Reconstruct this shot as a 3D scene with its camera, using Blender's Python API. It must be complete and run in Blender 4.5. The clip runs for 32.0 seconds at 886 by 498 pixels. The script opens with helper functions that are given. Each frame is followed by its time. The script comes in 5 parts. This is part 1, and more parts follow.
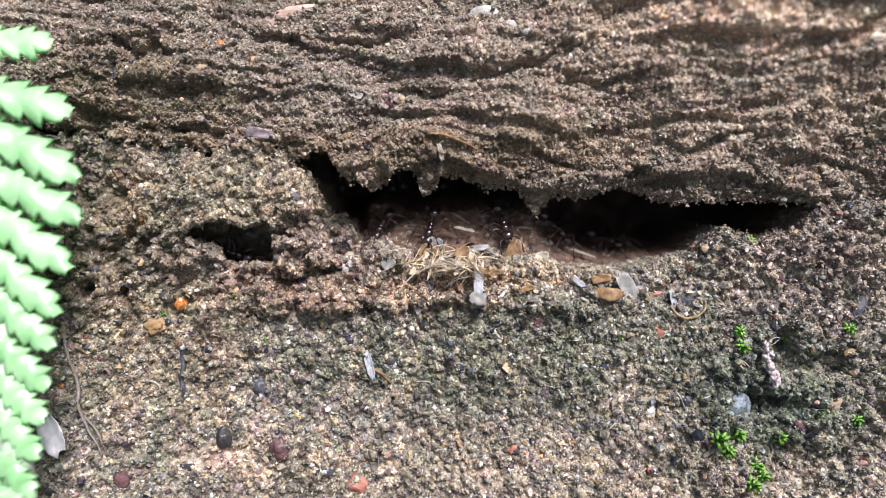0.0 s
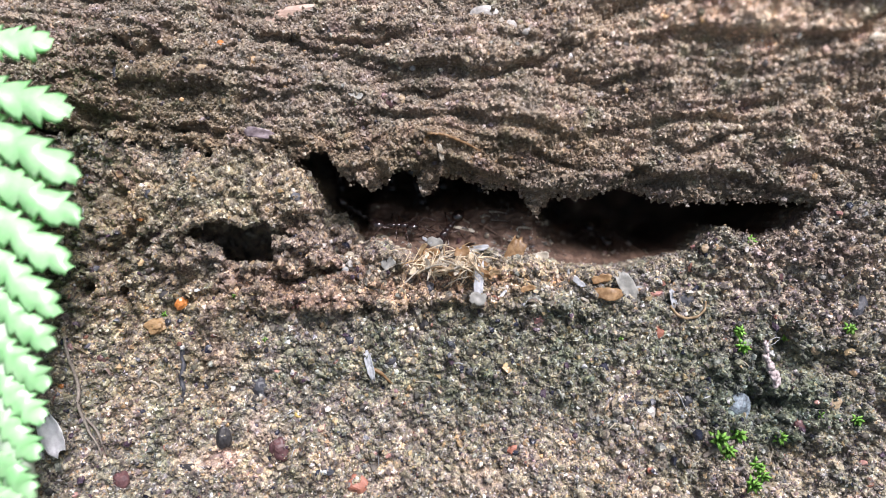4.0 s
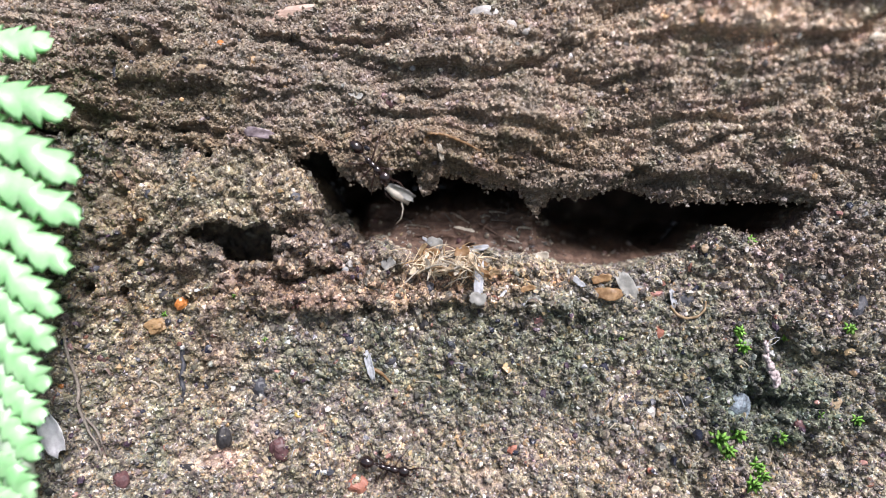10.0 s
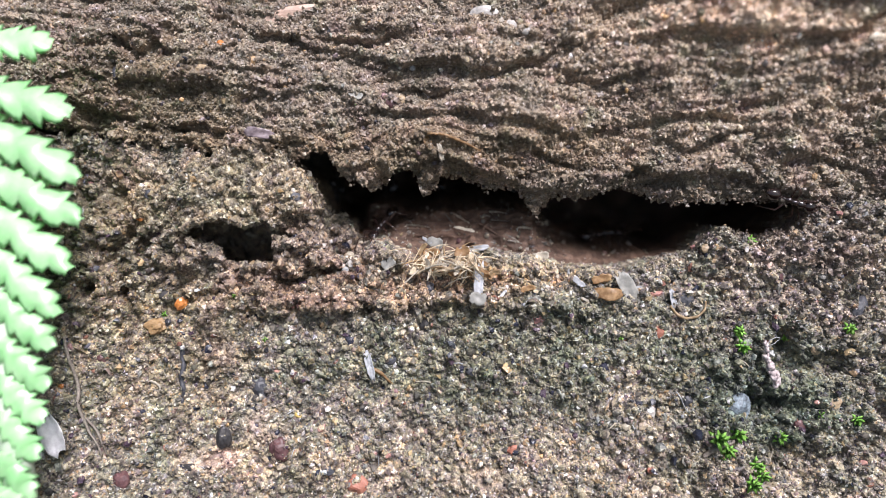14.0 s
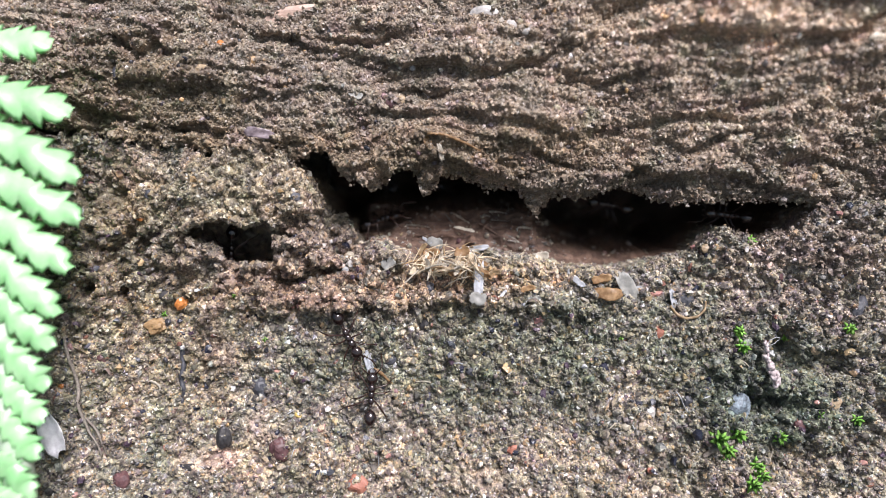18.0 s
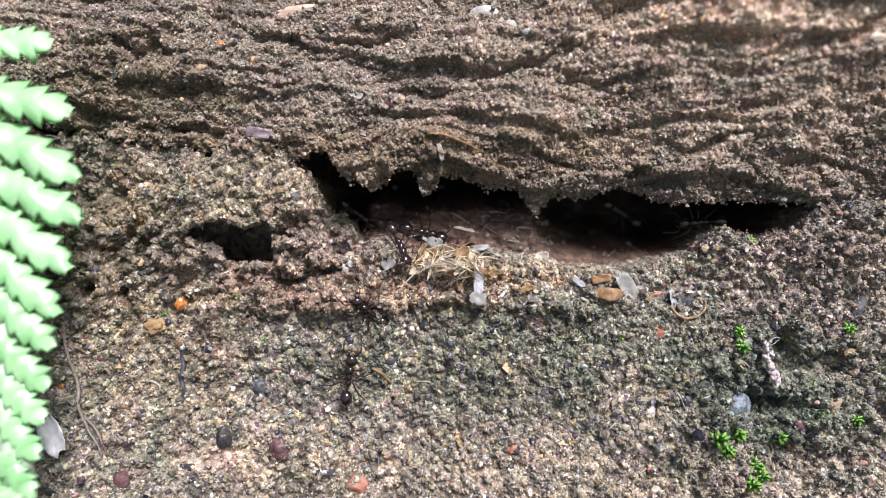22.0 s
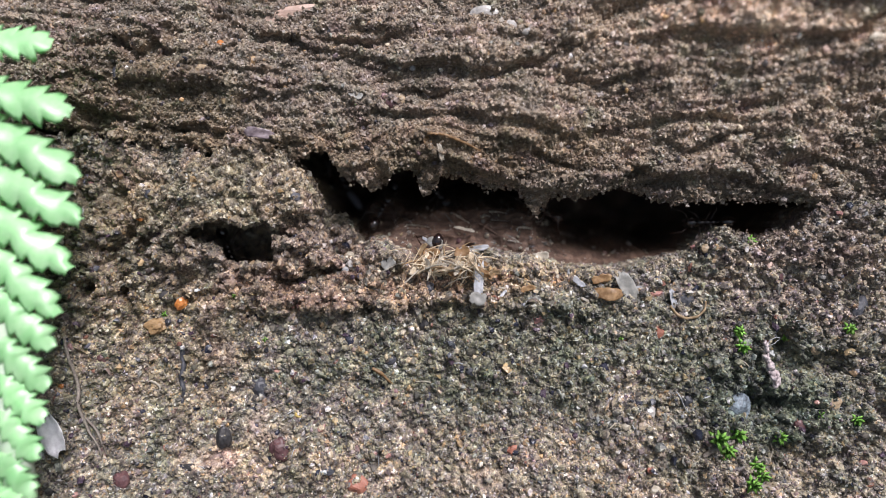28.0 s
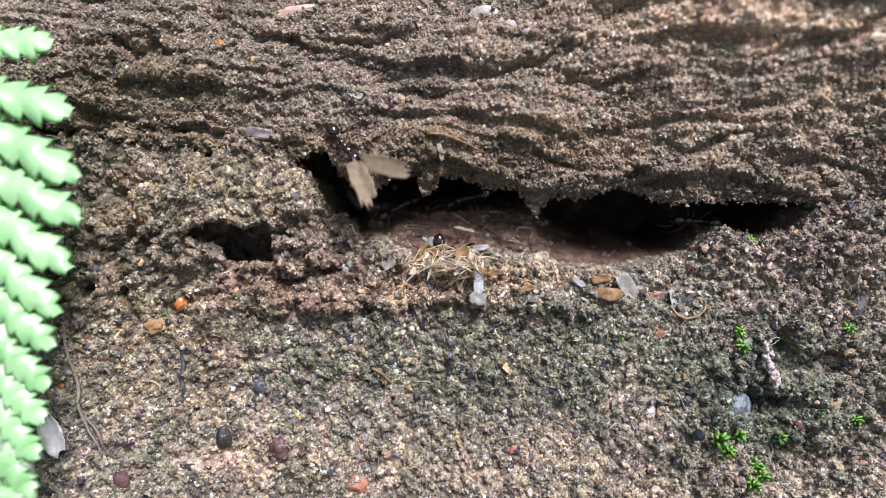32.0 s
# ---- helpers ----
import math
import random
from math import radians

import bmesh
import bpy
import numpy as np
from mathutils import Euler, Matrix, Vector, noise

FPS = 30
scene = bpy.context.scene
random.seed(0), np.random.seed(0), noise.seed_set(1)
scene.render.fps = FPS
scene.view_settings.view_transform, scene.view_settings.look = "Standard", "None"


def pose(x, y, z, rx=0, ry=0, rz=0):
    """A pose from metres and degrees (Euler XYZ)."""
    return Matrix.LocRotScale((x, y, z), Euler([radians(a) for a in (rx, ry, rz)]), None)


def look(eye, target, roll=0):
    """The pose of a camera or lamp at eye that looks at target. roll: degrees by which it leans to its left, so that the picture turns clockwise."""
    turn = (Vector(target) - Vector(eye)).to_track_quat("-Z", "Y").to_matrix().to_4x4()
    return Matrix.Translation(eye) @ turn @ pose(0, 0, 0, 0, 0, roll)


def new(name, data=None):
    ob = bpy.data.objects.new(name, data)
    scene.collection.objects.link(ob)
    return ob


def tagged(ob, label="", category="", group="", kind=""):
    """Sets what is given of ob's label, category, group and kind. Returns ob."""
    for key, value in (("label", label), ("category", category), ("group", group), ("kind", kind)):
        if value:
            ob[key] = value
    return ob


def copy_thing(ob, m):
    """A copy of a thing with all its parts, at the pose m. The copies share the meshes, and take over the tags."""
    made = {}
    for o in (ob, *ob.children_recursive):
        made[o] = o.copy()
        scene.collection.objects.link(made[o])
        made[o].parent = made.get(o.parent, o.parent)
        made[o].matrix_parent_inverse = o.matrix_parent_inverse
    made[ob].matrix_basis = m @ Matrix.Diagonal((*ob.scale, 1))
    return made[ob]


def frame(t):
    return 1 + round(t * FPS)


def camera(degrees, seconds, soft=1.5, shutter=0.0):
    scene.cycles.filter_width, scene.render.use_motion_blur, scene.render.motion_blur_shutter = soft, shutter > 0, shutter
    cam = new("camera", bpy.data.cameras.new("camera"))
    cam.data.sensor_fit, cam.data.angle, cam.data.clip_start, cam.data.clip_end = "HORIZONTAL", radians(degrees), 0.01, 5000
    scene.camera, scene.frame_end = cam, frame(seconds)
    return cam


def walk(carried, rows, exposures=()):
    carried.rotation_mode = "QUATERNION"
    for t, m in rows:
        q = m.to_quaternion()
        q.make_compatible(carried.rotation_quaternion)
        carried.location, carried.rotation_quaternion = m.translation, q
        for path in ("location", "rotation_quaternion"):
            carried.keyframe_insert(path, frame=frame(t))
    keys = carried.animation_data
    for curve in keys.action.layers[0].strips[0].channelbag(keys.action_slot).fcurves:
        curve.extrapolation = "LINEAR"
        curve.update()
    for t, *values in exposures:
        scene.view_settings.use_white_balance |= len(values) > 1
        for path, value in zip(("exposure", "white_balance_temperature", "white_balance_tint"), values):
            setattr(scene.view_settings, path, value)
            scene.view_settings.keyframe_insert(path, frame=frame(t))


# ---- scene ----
MM = 0.001
cam = camera(65, 32.0, soft=0.8, shutter=0.5)
cam.data.dof.use_dof = True
cam.data.dof.focus_distance = 0.1094
cam.data.dof.aperture_fstop = 6.4
# the place is laid out upright and then leaned back, as the bank leans under the viewer
TILT = pose(0, 0, 0, -38)
EYE = TILT @ look((0, -0.110, 0), (0, 0, 0))
walk(cam, [(0, EYE), (32, EYE)], exposures=[(0, 0.3), (24, 0.3), (25, 0.13), (25.5, 0.1), (27.5, -0.08), (28, -0.1), (29, 0.06), (30, 0.25), (31, 0.19), (32, 0.17)])

# ---- world and sun: bright overcast sky above and behind the viewer ----
world = bpy.data.worlds.new("sky")
scene.world = world
world.use_nodes = True
wn = world.node_tree.nodes
sky = wn.new("ShaderNodeTexSky")
sky.sky_type = "NISHITA"
sky.sun_disc = False
sky.sun_elevation = radians(70)
sky.sun_rotation = radians(125)
sky.dust_density = 5.0
sky.air_density = 1.5
wn["Background"].inputs["Strength"].default_value = 0.085
world.node_tree.links.new(sky.outputs[0], wn["Background"].inputs["Color"])
sun = new("sun", bpy.data.lights.new("sun", "SUN"))
sun.data.energy = 4.6
sun.data.angle = radians(22)
sun.data.color = (1.025, 0.985, 1.065)
sun.matrix_world = look((0.13, -0.09, 0.43), (0, 0, 0))


# ---- numeric noise ----
def hash2(ix, iy, seed):
    h = (ix.astype(np.int64) * 374761393 + iy.astype(np.int64) * 668265263 + seed * 974634157) & 0xFFFFFFFF
    h = ((h ^ (h >> 13)) * 1274126177) & 0xFFFFFFFF
    h = ((h ^ (h >> 16)) * 2246822519) & 0xFFFFFFFF
    return ((h ^ (h >> 15)) & 0xFFFFFF) / float(0xFFFFFF)


def vnoise(x, y, seed=0):
    """Smooth value noise, -1 to 1."""
    x, y = np.asarray(x, float), np.asarray(y, float)
    ix, iy = np.floor(x), np.floor(y)
    fx, fy = x - ix, y - iy
    fx, fy = fx * fx * (3 - 2 * fx), fy * fy * (3 - 2 * fy)
    a, b = hash2(ix, iy, seed), hash2(ix + 1, iy, seed)
    c, d = hash2(ix, iy + 1, seed), hash2(ix + 1, iy + 1, seed)
    return 2 * (a + (b - a) * fx + (c - a) * fy + (a - b - c + d) * fx * fy) - 1


def fbm(x, y, octaves=4, seed=0, gain=0.5):
    total, amp = 0.0, 1.0
    for o in range(octaves):
        total = total + amp * vnoise(x * 2 ** o + 17.3 * o, y * 2 ** o + 9.1 * o, seed + o)
        amp *= gain
    return total


def smooth(e0, e1, v):
    t = np.clip((v - e0) / (e1 - e0), 0, 1)
    return t * t * (3 - 2 * t)


# ---- the rock in numbers, millimetres: x along the wall, z up, y into the wall ----
LOW_X = [-90, -70, -61, -48, -41, -36, -31, -25.4, -22.7, -20.9, -20, -19.3, -16.5, -14.2, -13.4, -11.6, -9.8, -7.8, -4, 1.5,
         7.7, 13, 19.5, 28.5, 33, 37.5, 41, 42.5, 45.5, 48.2, 50.5, 52, 54, 56.3, 58, 60, 70, 90]
LOW_Z = [20, 19.3, 18, 16.6, 15.1, 13.7, 15.5, 14.6, 12.6, 10.8, 8.6, 6.8, 5, 1.5, 0.2, 1.5, 1.7, -0.4, -1.9, -1.7,
         -0.8, -1.4, -3.1, -3.6, -2.5, -1.9, -0.7, 1.4, 3.1, 2.1, 0.5, 1.4, 2.2, 2.7, 5.3, 6.7, 7.4, 8.6]
UP_X = [-90, -61, -41, -34, -23.3, -19.7, -17.6, -16.6, -15.5, -13.1, -11.1, -9.9, -8.5, -7.1, -5.8, -4.2, -3.7, -3.4, -2.4, -1.0,
        -0.5, 2.7, 6, 6.6, 9.3, 11.3, 13.0, 13.7, 14.9, 16.3, 17.7, 21.4, 24.3, 28.5, 33.6, 37.2, 42.5, 48.8, 51.9, 55, 58.7, 70, 90]
UP_Z = [20.5, 19.5, 16.2, 14.9, 14.6, 15.5, 15.3, 13.2, 11.6, 10.8, 9.7, 10.3, 11.6, 12.8, 13.2, 12.6, 10.8, 9.3, 9.2, 10.5,
        12.3, 12.0, 10.8, 9.8, 10, 10.3, 8.9, 7.5, 6.2, 7.7, 8.9, 8.3, 9.1, 10.8, 8.6, 7.8, 8.0, 8.4, 7.6, 7.9, 7.6, 8.6, 9.5]
# pits in the lower wall: x, z, half width, half height, depth
PITS = [(-57.2, -6.5, 1.5, 1.2, 9), (-50.8, -7.2, 1.2, 1.1, 8), (-43.3, -9.4, 1.3, 1.2, 3), (-38.8, 15.6, 1.2, 0.6, 4),
        (-50.5, 2.0, 1.2, 1.4, 3), (-54, -1, 2.2, 2, 2.5), (-49, 0.8, 3.5, 1.8, 3.0), (-53, 9, 2, 2.5, 2.5), (-24.2, -4.2, 3.8, 0.7, 4.5), (-19.0, -3.7, 2.0, 0.7, 4),
        (-11.3, -9.9, 2.5, 0.8, 2.5), (-24, -9.2, 1.8, 0.5, 2)]
MORE_PITS = [(54.5, -16.5, 2.0, 4.0, 5.5), (52, -25, 4.5, 2.2, 4.5),
        (61, -19, 4.5, 2.0, 4.5), (43, -4.8, 3.0, 0.8, 2.2), (57, -33, 4, 3, 2), (36.5, -25.5, 2.2, 1, 1.5),
        (-39.5, -1.6, 3.2, 2.0, -2.6), (-36.6, -11.5, 2.0, 3.0, -1.6), (-36.0, -17, 1.8, 3.2, -1.3), (1.5, -3.6, 7, 2.6, -1.3), (-10.8, -0.9, 2.8, 2.2, -2.0), (-29.5, -15, 2, 2.5, -1.6), (-20, -7.5, 8, 1.6, -1.4)]
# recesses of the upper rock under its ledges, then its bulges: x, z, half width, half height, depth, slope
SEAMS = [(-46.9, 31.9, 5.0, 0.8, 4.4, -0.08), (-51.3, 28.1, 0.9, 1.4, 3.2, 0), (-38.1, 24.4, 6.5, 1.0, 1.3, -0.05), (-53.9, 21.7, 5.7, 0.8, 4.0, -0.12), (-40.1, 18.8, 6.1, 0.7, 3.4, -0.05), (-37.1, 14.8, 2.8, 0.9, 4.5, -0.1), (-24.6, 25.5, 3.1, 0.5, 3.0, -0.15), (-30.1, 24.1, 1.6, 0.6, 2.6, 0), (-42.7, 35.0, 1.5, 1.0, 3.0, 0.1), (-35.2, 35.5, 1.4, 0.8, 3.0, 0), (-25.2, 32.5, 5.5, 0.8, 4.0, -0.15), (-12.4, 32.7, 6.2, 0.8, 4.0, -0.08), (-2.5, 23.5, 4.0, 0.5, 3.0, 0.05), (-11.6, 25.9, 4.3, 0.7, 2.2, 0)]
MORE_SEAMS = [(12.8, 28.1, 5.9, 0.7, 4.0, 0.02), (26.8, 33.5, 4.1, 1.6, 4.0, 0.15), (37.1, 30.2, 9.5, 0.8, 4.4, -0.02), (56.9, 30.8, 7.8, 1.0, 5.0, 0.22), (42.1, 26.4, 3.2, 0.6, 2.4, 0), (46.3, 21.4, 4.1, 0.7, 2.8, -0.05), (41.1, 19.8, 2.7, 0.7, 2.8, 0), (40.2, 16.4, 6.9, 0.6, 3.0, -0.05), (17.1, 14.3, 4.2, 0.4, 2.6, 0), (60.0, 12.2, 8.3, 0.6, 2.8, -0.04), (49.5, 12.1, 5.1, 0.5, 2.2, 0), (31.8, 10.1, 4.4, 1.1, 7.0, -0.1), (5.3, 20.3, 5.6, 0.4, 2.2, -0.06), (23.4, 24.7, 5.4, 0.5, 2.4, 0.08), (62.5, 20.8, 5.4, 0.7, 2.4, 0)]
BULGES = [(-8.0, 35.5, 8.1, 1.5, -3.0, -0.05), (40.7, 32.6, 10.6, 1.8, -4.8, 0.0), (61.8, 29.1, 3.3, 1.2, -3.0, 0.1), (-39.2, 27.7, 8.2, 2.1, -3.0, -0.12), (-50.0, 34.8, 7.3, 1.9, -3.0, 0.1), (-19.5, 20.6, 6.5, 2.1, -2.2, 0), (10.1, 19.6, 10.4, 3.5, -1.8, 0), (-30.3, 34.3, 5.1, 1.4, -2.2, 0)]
# lower edge of the crust plate
PLATE_X = [-90, -58, -50, -45.6, -42.8, -40, -38.9, -36.5, -33.3, -31.4, -29.4, -28.2, -26.2, -24.7, -21.9, -18.8]
PLATE_Z = [-4, -2, 1.5, 4.6, 3.3, 2.3, 2.5, 3.9, 4.3, 3.3, 2.7, 4.0, 5.5, 5.1, 5.4, 6.3]


def hole_in(x, z):
    """How far inside the hole under the crust a point lies."""
    top = np.interp(x, [-40.3, -38.5, -36.6, -33, -31, -29.5, -27.5, -26.7], [2.4, 3.3, 4.1, 4.3, 3.1, 3.4, 4.3, 3.5])
    low = np.interp(x, [-40.3, -37.8, -35.8, -35.2, -33.5, -27.5, -26.7], [1.9, 1.3, 0.7, -1.4, -2.1, -2.0, 0])
    return np.minimum(np.minimum(z - low, top - z), np.minimum(x + 40.5, -26.7 - x)) + 0.3 + 0.25 * vnoise(x * 1.3, z * 1.3, 77)


def low_lip(x):
    return np.interp(x, LOW_X, LOW_Z) + (0.3 + 0.35 * smooth(-8, -16, x)) * fbm(x * 0.8, x * 0 + 3.3, 4, 5, 0.6)


def plate_at(x, z):
    """1 on the crust plate that juts out over the hole, 0 under its lower edge."""
    edge = np.interp(x, PLATE_X, PLATE_Z) + 0.35 * fbm(x * 0.9, x * 0 + 5.1, 3, 17)
    soft = 0.35 + 5 * smooth(-46, -56, x)
    return smooth(edge - 0.1, edge + soft, z) * smooth(-17.9, -19.0, x + 0.25 * (z - 8)) * smooth(-64, -46, x)


def low_y(x, z, fine=1.0):
    """Depth of the lower wall, its crust, its ledge and the floor of the crevice."""
    lip = low_lip(x)
    s = lip - z
    plate = plate_at(x, z)
    face = 1.2 - 0.02 * (z + 40) + 0.9 * fbm(x * 0.06, z * 0.07, 3, 11) * fine
    face = face - (3.1 + 1.4 * smooth(0, 5, s)) * (0.12 + 0.88 * smooth(-46, -36, x)) * plate
    face = face - 1.5 * smooth(-15, -24, x) * smooth(-62, -45, x) * smooth(-3, 2, z) * (1 - plate)
    face = face + 5.0 * smooth(-20.6, -18.0, x + 0.15 * z) * smooth(-10, -14, x - z) * smooth(-2.5, 0.5, z)
    face = face + 3.0 * smooth(-42, -60, x) * smooth(-2, 8, z)
    ledge = smooth(-9.5, -4.5, z) * smooth(-36, -28, x) * smooth(60, 40, x)
    brow = z + 1.1 * fbm(x * 0.22, x * 0 + 7.7, 3, 15)
    face = face + 2.0 * ledge - (0.6 * smooth(-14, -8, z) + 1.7 * smooth(-10.4, -9.0, brow)) * smooth(-36, -28, x) * smooth(34, 10, x)
    face = face - 2.5 * smooth(30, 55, x) * smooth(-8, 2, z)
    u, w = 0.8 * x + 0.6 * z, 0.8 * z - 0.6 * x
    crumb = np.abs(fbm(u * 0.33, w * 0.36, 3, 21, 0.6))
    clump = smooth(-12, -17, x) * smooth(-12, -4, z) * (1 - 0.72 * plate) + 0.4 * smooth(30, 45, x) + 0.22 + 0.5 * smooth(-11, -8, z) * smooth(-36, -28, x) * smooth(34, 10, x)
    lump = vnoise(u * 0.17, w * 0.19, 24)
    rough = (2.4 * clump + 0.6) * (1 - 0.4 * plate) * (0.42 - crumb) + (0.5 + 0.9 * clump) * (1 - 0.3 * plate) * (0.4 - np.abs(fbm(u * 0.75, w * 0.8, 2, 26))) + 0.3 * fbm(u * 1.9, w * 1.9, 2, 31) - 0.75 * lump * np.abs(lump)
    wx, wz = 1.1 * fbm(x * 0.35, z * 0.35, 3, 51), 0.8 * fbm(x * 0.35, z * 0.35, 3, 54)
    for px, pz, rx, rz, d in PITS + MORE_PITS:
        k = min(1, rx / 3)
        face = face + d * np.exp(-(((x + k * wx - px) / rx) ** 2 + ((z + k * wz - pz) / rz) ** 2) ** 1.4)
    hole = hole_in(x, z)
    face = face + 0.8 * smooth(-0.5, 0.05, hole)
    d = np.maximum(-s, 0)
    slope = np.interp(x, [-25, -18, -10, 14, 24, 36, 60], [9, 6, 2.3, 2.6, 7, 16, 22])
    mid = smooth(48, 32, x)
    deep = np.maximum(z - np.minimum(lip, 0.0), 0)
    back = (1 - mid) * slope * d * d / (d + 0.8) + mid * smooth(0, 0.8, d) * (2.0 + (0.75 + 2.5 * smooth(-12.5, -17, x) + 2.4 * smooth(14, 26, x)) * deep + 3.5 * np.maximum(deep - 8.0, 0)) + 0.35 * np.clip(1.8 - s, 0, 1.8) ** 2 * (s > 0) + 1.13 * (s <= 0)
    inside = smooth(0.3, 2.0, d)
    grain = 0.6 * fbm(x * 0.09, (z * 1.6 + 0.08 * x), 3, 41) + 0.4 * fbm(x * 0.5, z * 0.8, 3, 46) + 0.9 * (0.4 - np.abs(fbm(x * 0.6, z * 1.1, 3, 48, 0.6)))
    return np.minimum(face + back + fine * (rough * (1 - 0.75 * inside) + grain * inside), 44.0)


def up_lip(x, rag=1.0):
    return np.interp(x, UP_X, UP_Z) + rag * (0.42 * fbm(x * 0.9, x * 0 + 1.7, 4, 55, 0.6))


def strata(x, z):
    """How far the worn layers stand out: each juts out over a sharp lower edge and draws back towards its top."""
    bed = z + 0.05 * x + 2.6 * vnoise(x * 0.05, z * 0.07, 61) + 1.1 * vnoise(x * 0.16, z * 0.22, 63) + 0.4 * vnoise(x * 0.5, z * 0.5, 65)
    total = 0.0
    for height, reach, phase, seed in ((9.5, 3.2, 0.89, 67), (2.9, 0.9, 0.16, 68)):
        ph = bed / height + phase
        layer = np.floor(ph)
        fr = ph - layer
        keep = np.clip(0.55 + 0.85 * vnoise(x * 0.05 * 6.3 / height, layer * 3.7 + 0.5, seed), 0, 1.3)
        total = total + reach * (1 + 0.4 * smooth(15, -25, x) * smooth(20, 27, z)) * keep * smooth(0, 0.12, fr) * (1 - fr) ** 0.8
    return total


def up_y(x, z, fine=1.0):
    """Depth of the front of the upper rock."""
    h = np.maximum(z - 8, 0)
    side = smooth(-15, 50, x)
    y = 0.6 - (0.1 + 0.33 * side) * h - 0.2 * (1 - 0.6 * side) * np.minimum(h, 9) + 0.014 * (1 - smooth(0, 40, x)) * np.maximum(h - 11, 0) ** 2
    y = y + 3.5 * smooth(-35, -62, x) * smooth(35, 15, z) + 2.4 * smooth(-20, -30, x) * smooth(24, 16, z)
    y = y + fine * 1.5 * fbm(x * 0.07, z * 0.13, 2, 60) - fine * strata(x, z)
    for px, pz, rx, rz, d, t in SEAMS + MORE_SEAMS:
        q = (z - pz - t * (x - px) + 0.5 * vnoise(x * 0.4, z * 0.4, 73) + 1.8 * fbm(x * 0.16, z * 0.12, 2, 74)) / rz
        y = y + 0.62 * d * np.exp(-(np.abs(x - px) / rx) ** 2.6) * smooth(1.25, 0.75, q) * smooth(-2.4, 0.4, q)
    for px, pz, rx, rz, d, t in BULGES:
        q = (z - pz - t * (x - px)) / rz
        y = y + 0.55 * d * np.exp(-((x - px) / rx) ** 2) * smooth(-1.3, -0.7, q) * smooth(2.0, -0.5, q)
    s = z - up_lip(x)
    rim = 1 + 0.9 * smooth(5, 0.5, s)
    y = y + fine * (1.05 * rim * (0.4 - np.abs(fbm(x * 0.3, z * 0.45, 3, 81, 0.6))) + 0.6 * rim * (0.4 - np.abs(fbm(0.75 * x + 0.5 * z, 0.75 * z - 0.5 * x, 2, 86))) + 0.28 * fbm(1.6 * x + 0.9 * z, 1.6 * z - 0.9 * x, 2, 91))
    return y + 0.35 * np.clip(1.1 - s, 0, 1.1) ** 2


# ---- materials ----
def material(name):
    m = bpy.data.materials.new(name)
    m.use_nodes = True
    return m, m.node_tree.nodes, m.node_tree.links, m.node_tree.nodes["Principled BSDF"]


def add_noise(nodes, links, scale, detail=4, rough=0.6, vec=None):
    n = nodes.new("ShaderNodeTexNoise")
    n.inputs["Scale"].default_value, n.inputs["Detail"].default_value, n.inputs["Roughness"].default_value = scale, detail, rough
    if vec is not None:
        links.new(vec, n.inputs["Vector"])
    return n


def ramp(nodes, links, fac, stops, mode="LINEAR"):
    r = nodes.new("ShaderNodeValToRGB")
    r.color_ramp.interpolation = mode
    e = r.color_ramp.elements
    while len(e) < len(stops):
        e.new(0.5)
    for el, (p, c) in zip(e, stops):
        el.position, el.color = p, (*c, 1)
    links.new(fac, r.inputs["Fac"])
    return r.outputs["Color"]


def mix(nodes, links, fac, a, b, blend="MIX"):
    m = nodes.new("ShaderNodeMix")
    m.data_type, m.blend_type = "RGBA", blend
    for sock, v in ((m.inputs["Factor"], fac), (m.inputs["A"], a), (m.inputs["B"], b)):
        if isinstance(v, (int, float)):
            sock.default_value = v
        elif isinstance(v, tuple):
            sock.default_value = (*v, 1)
        else:
            links.new(v, sock)
    return m.outputs["Result"]


def bumped(nodes, links, bsdf, height, strength, distance):
    b = nodes.new("ShaderNodeBump")
    b.inputs["Strength"].default_value, b.inputs["Distance"].default_value = strength, distance
    links.new(height, b.inputs["Height"])
    links.new(b.outputs[0], bsdf.inputs["Normal"])


def object_coords(nodes):
    return nodes.new("ShaderNodeTexCoord").outputs["Object"]


def zone(nodes, links, vec, centre, size, ragged):
    """A soft-edged patch on the wall, in mm: 1 inside, 0 outside, its edge broken up by noise."""
    off = nodes.new("ShaderNodeVectorMath")
    off.operation = "SUBTRACT"
    links.new(vec, off.inputs[0])
    off.inputs[1].default_value = (centre[0] * MM, 0, centre[1] * MM)
    sc = nodes.new("ShaderNodeVectorMath")
    sc.operation = "MULTIPLY"
    links.new(off.outputs[0], sc.inputs[0])
    sc.inputs[1].default_value = (1 / (size[0] * MM), 0, 1 / (size[1] * MM))
    ln = nodes.new("ShaderNodeVectorMath")
    ln.operation = "LENGTH"
    links.new(sc.outputs[0], ln.inputs[0])
    add = nodes.new("ShaderNodeMath")
    add.operation = "MULTIPLY_ADD"
    links.new(ragged, add.inputs[0])
    add.inputs[1].default_value = 1.8
    links.new(ln.outputs["Value"], add.inputs[2])
    rng = nodes.new("ShaderNodeMapRange")
    links.new(add.outputs[0], rng.inputs["Value"])
    rng.inputs["From Min"].default_value, rng.inputs["From Max"].default_value = 2.05, 1.45
    return rng.outputs["Result"]


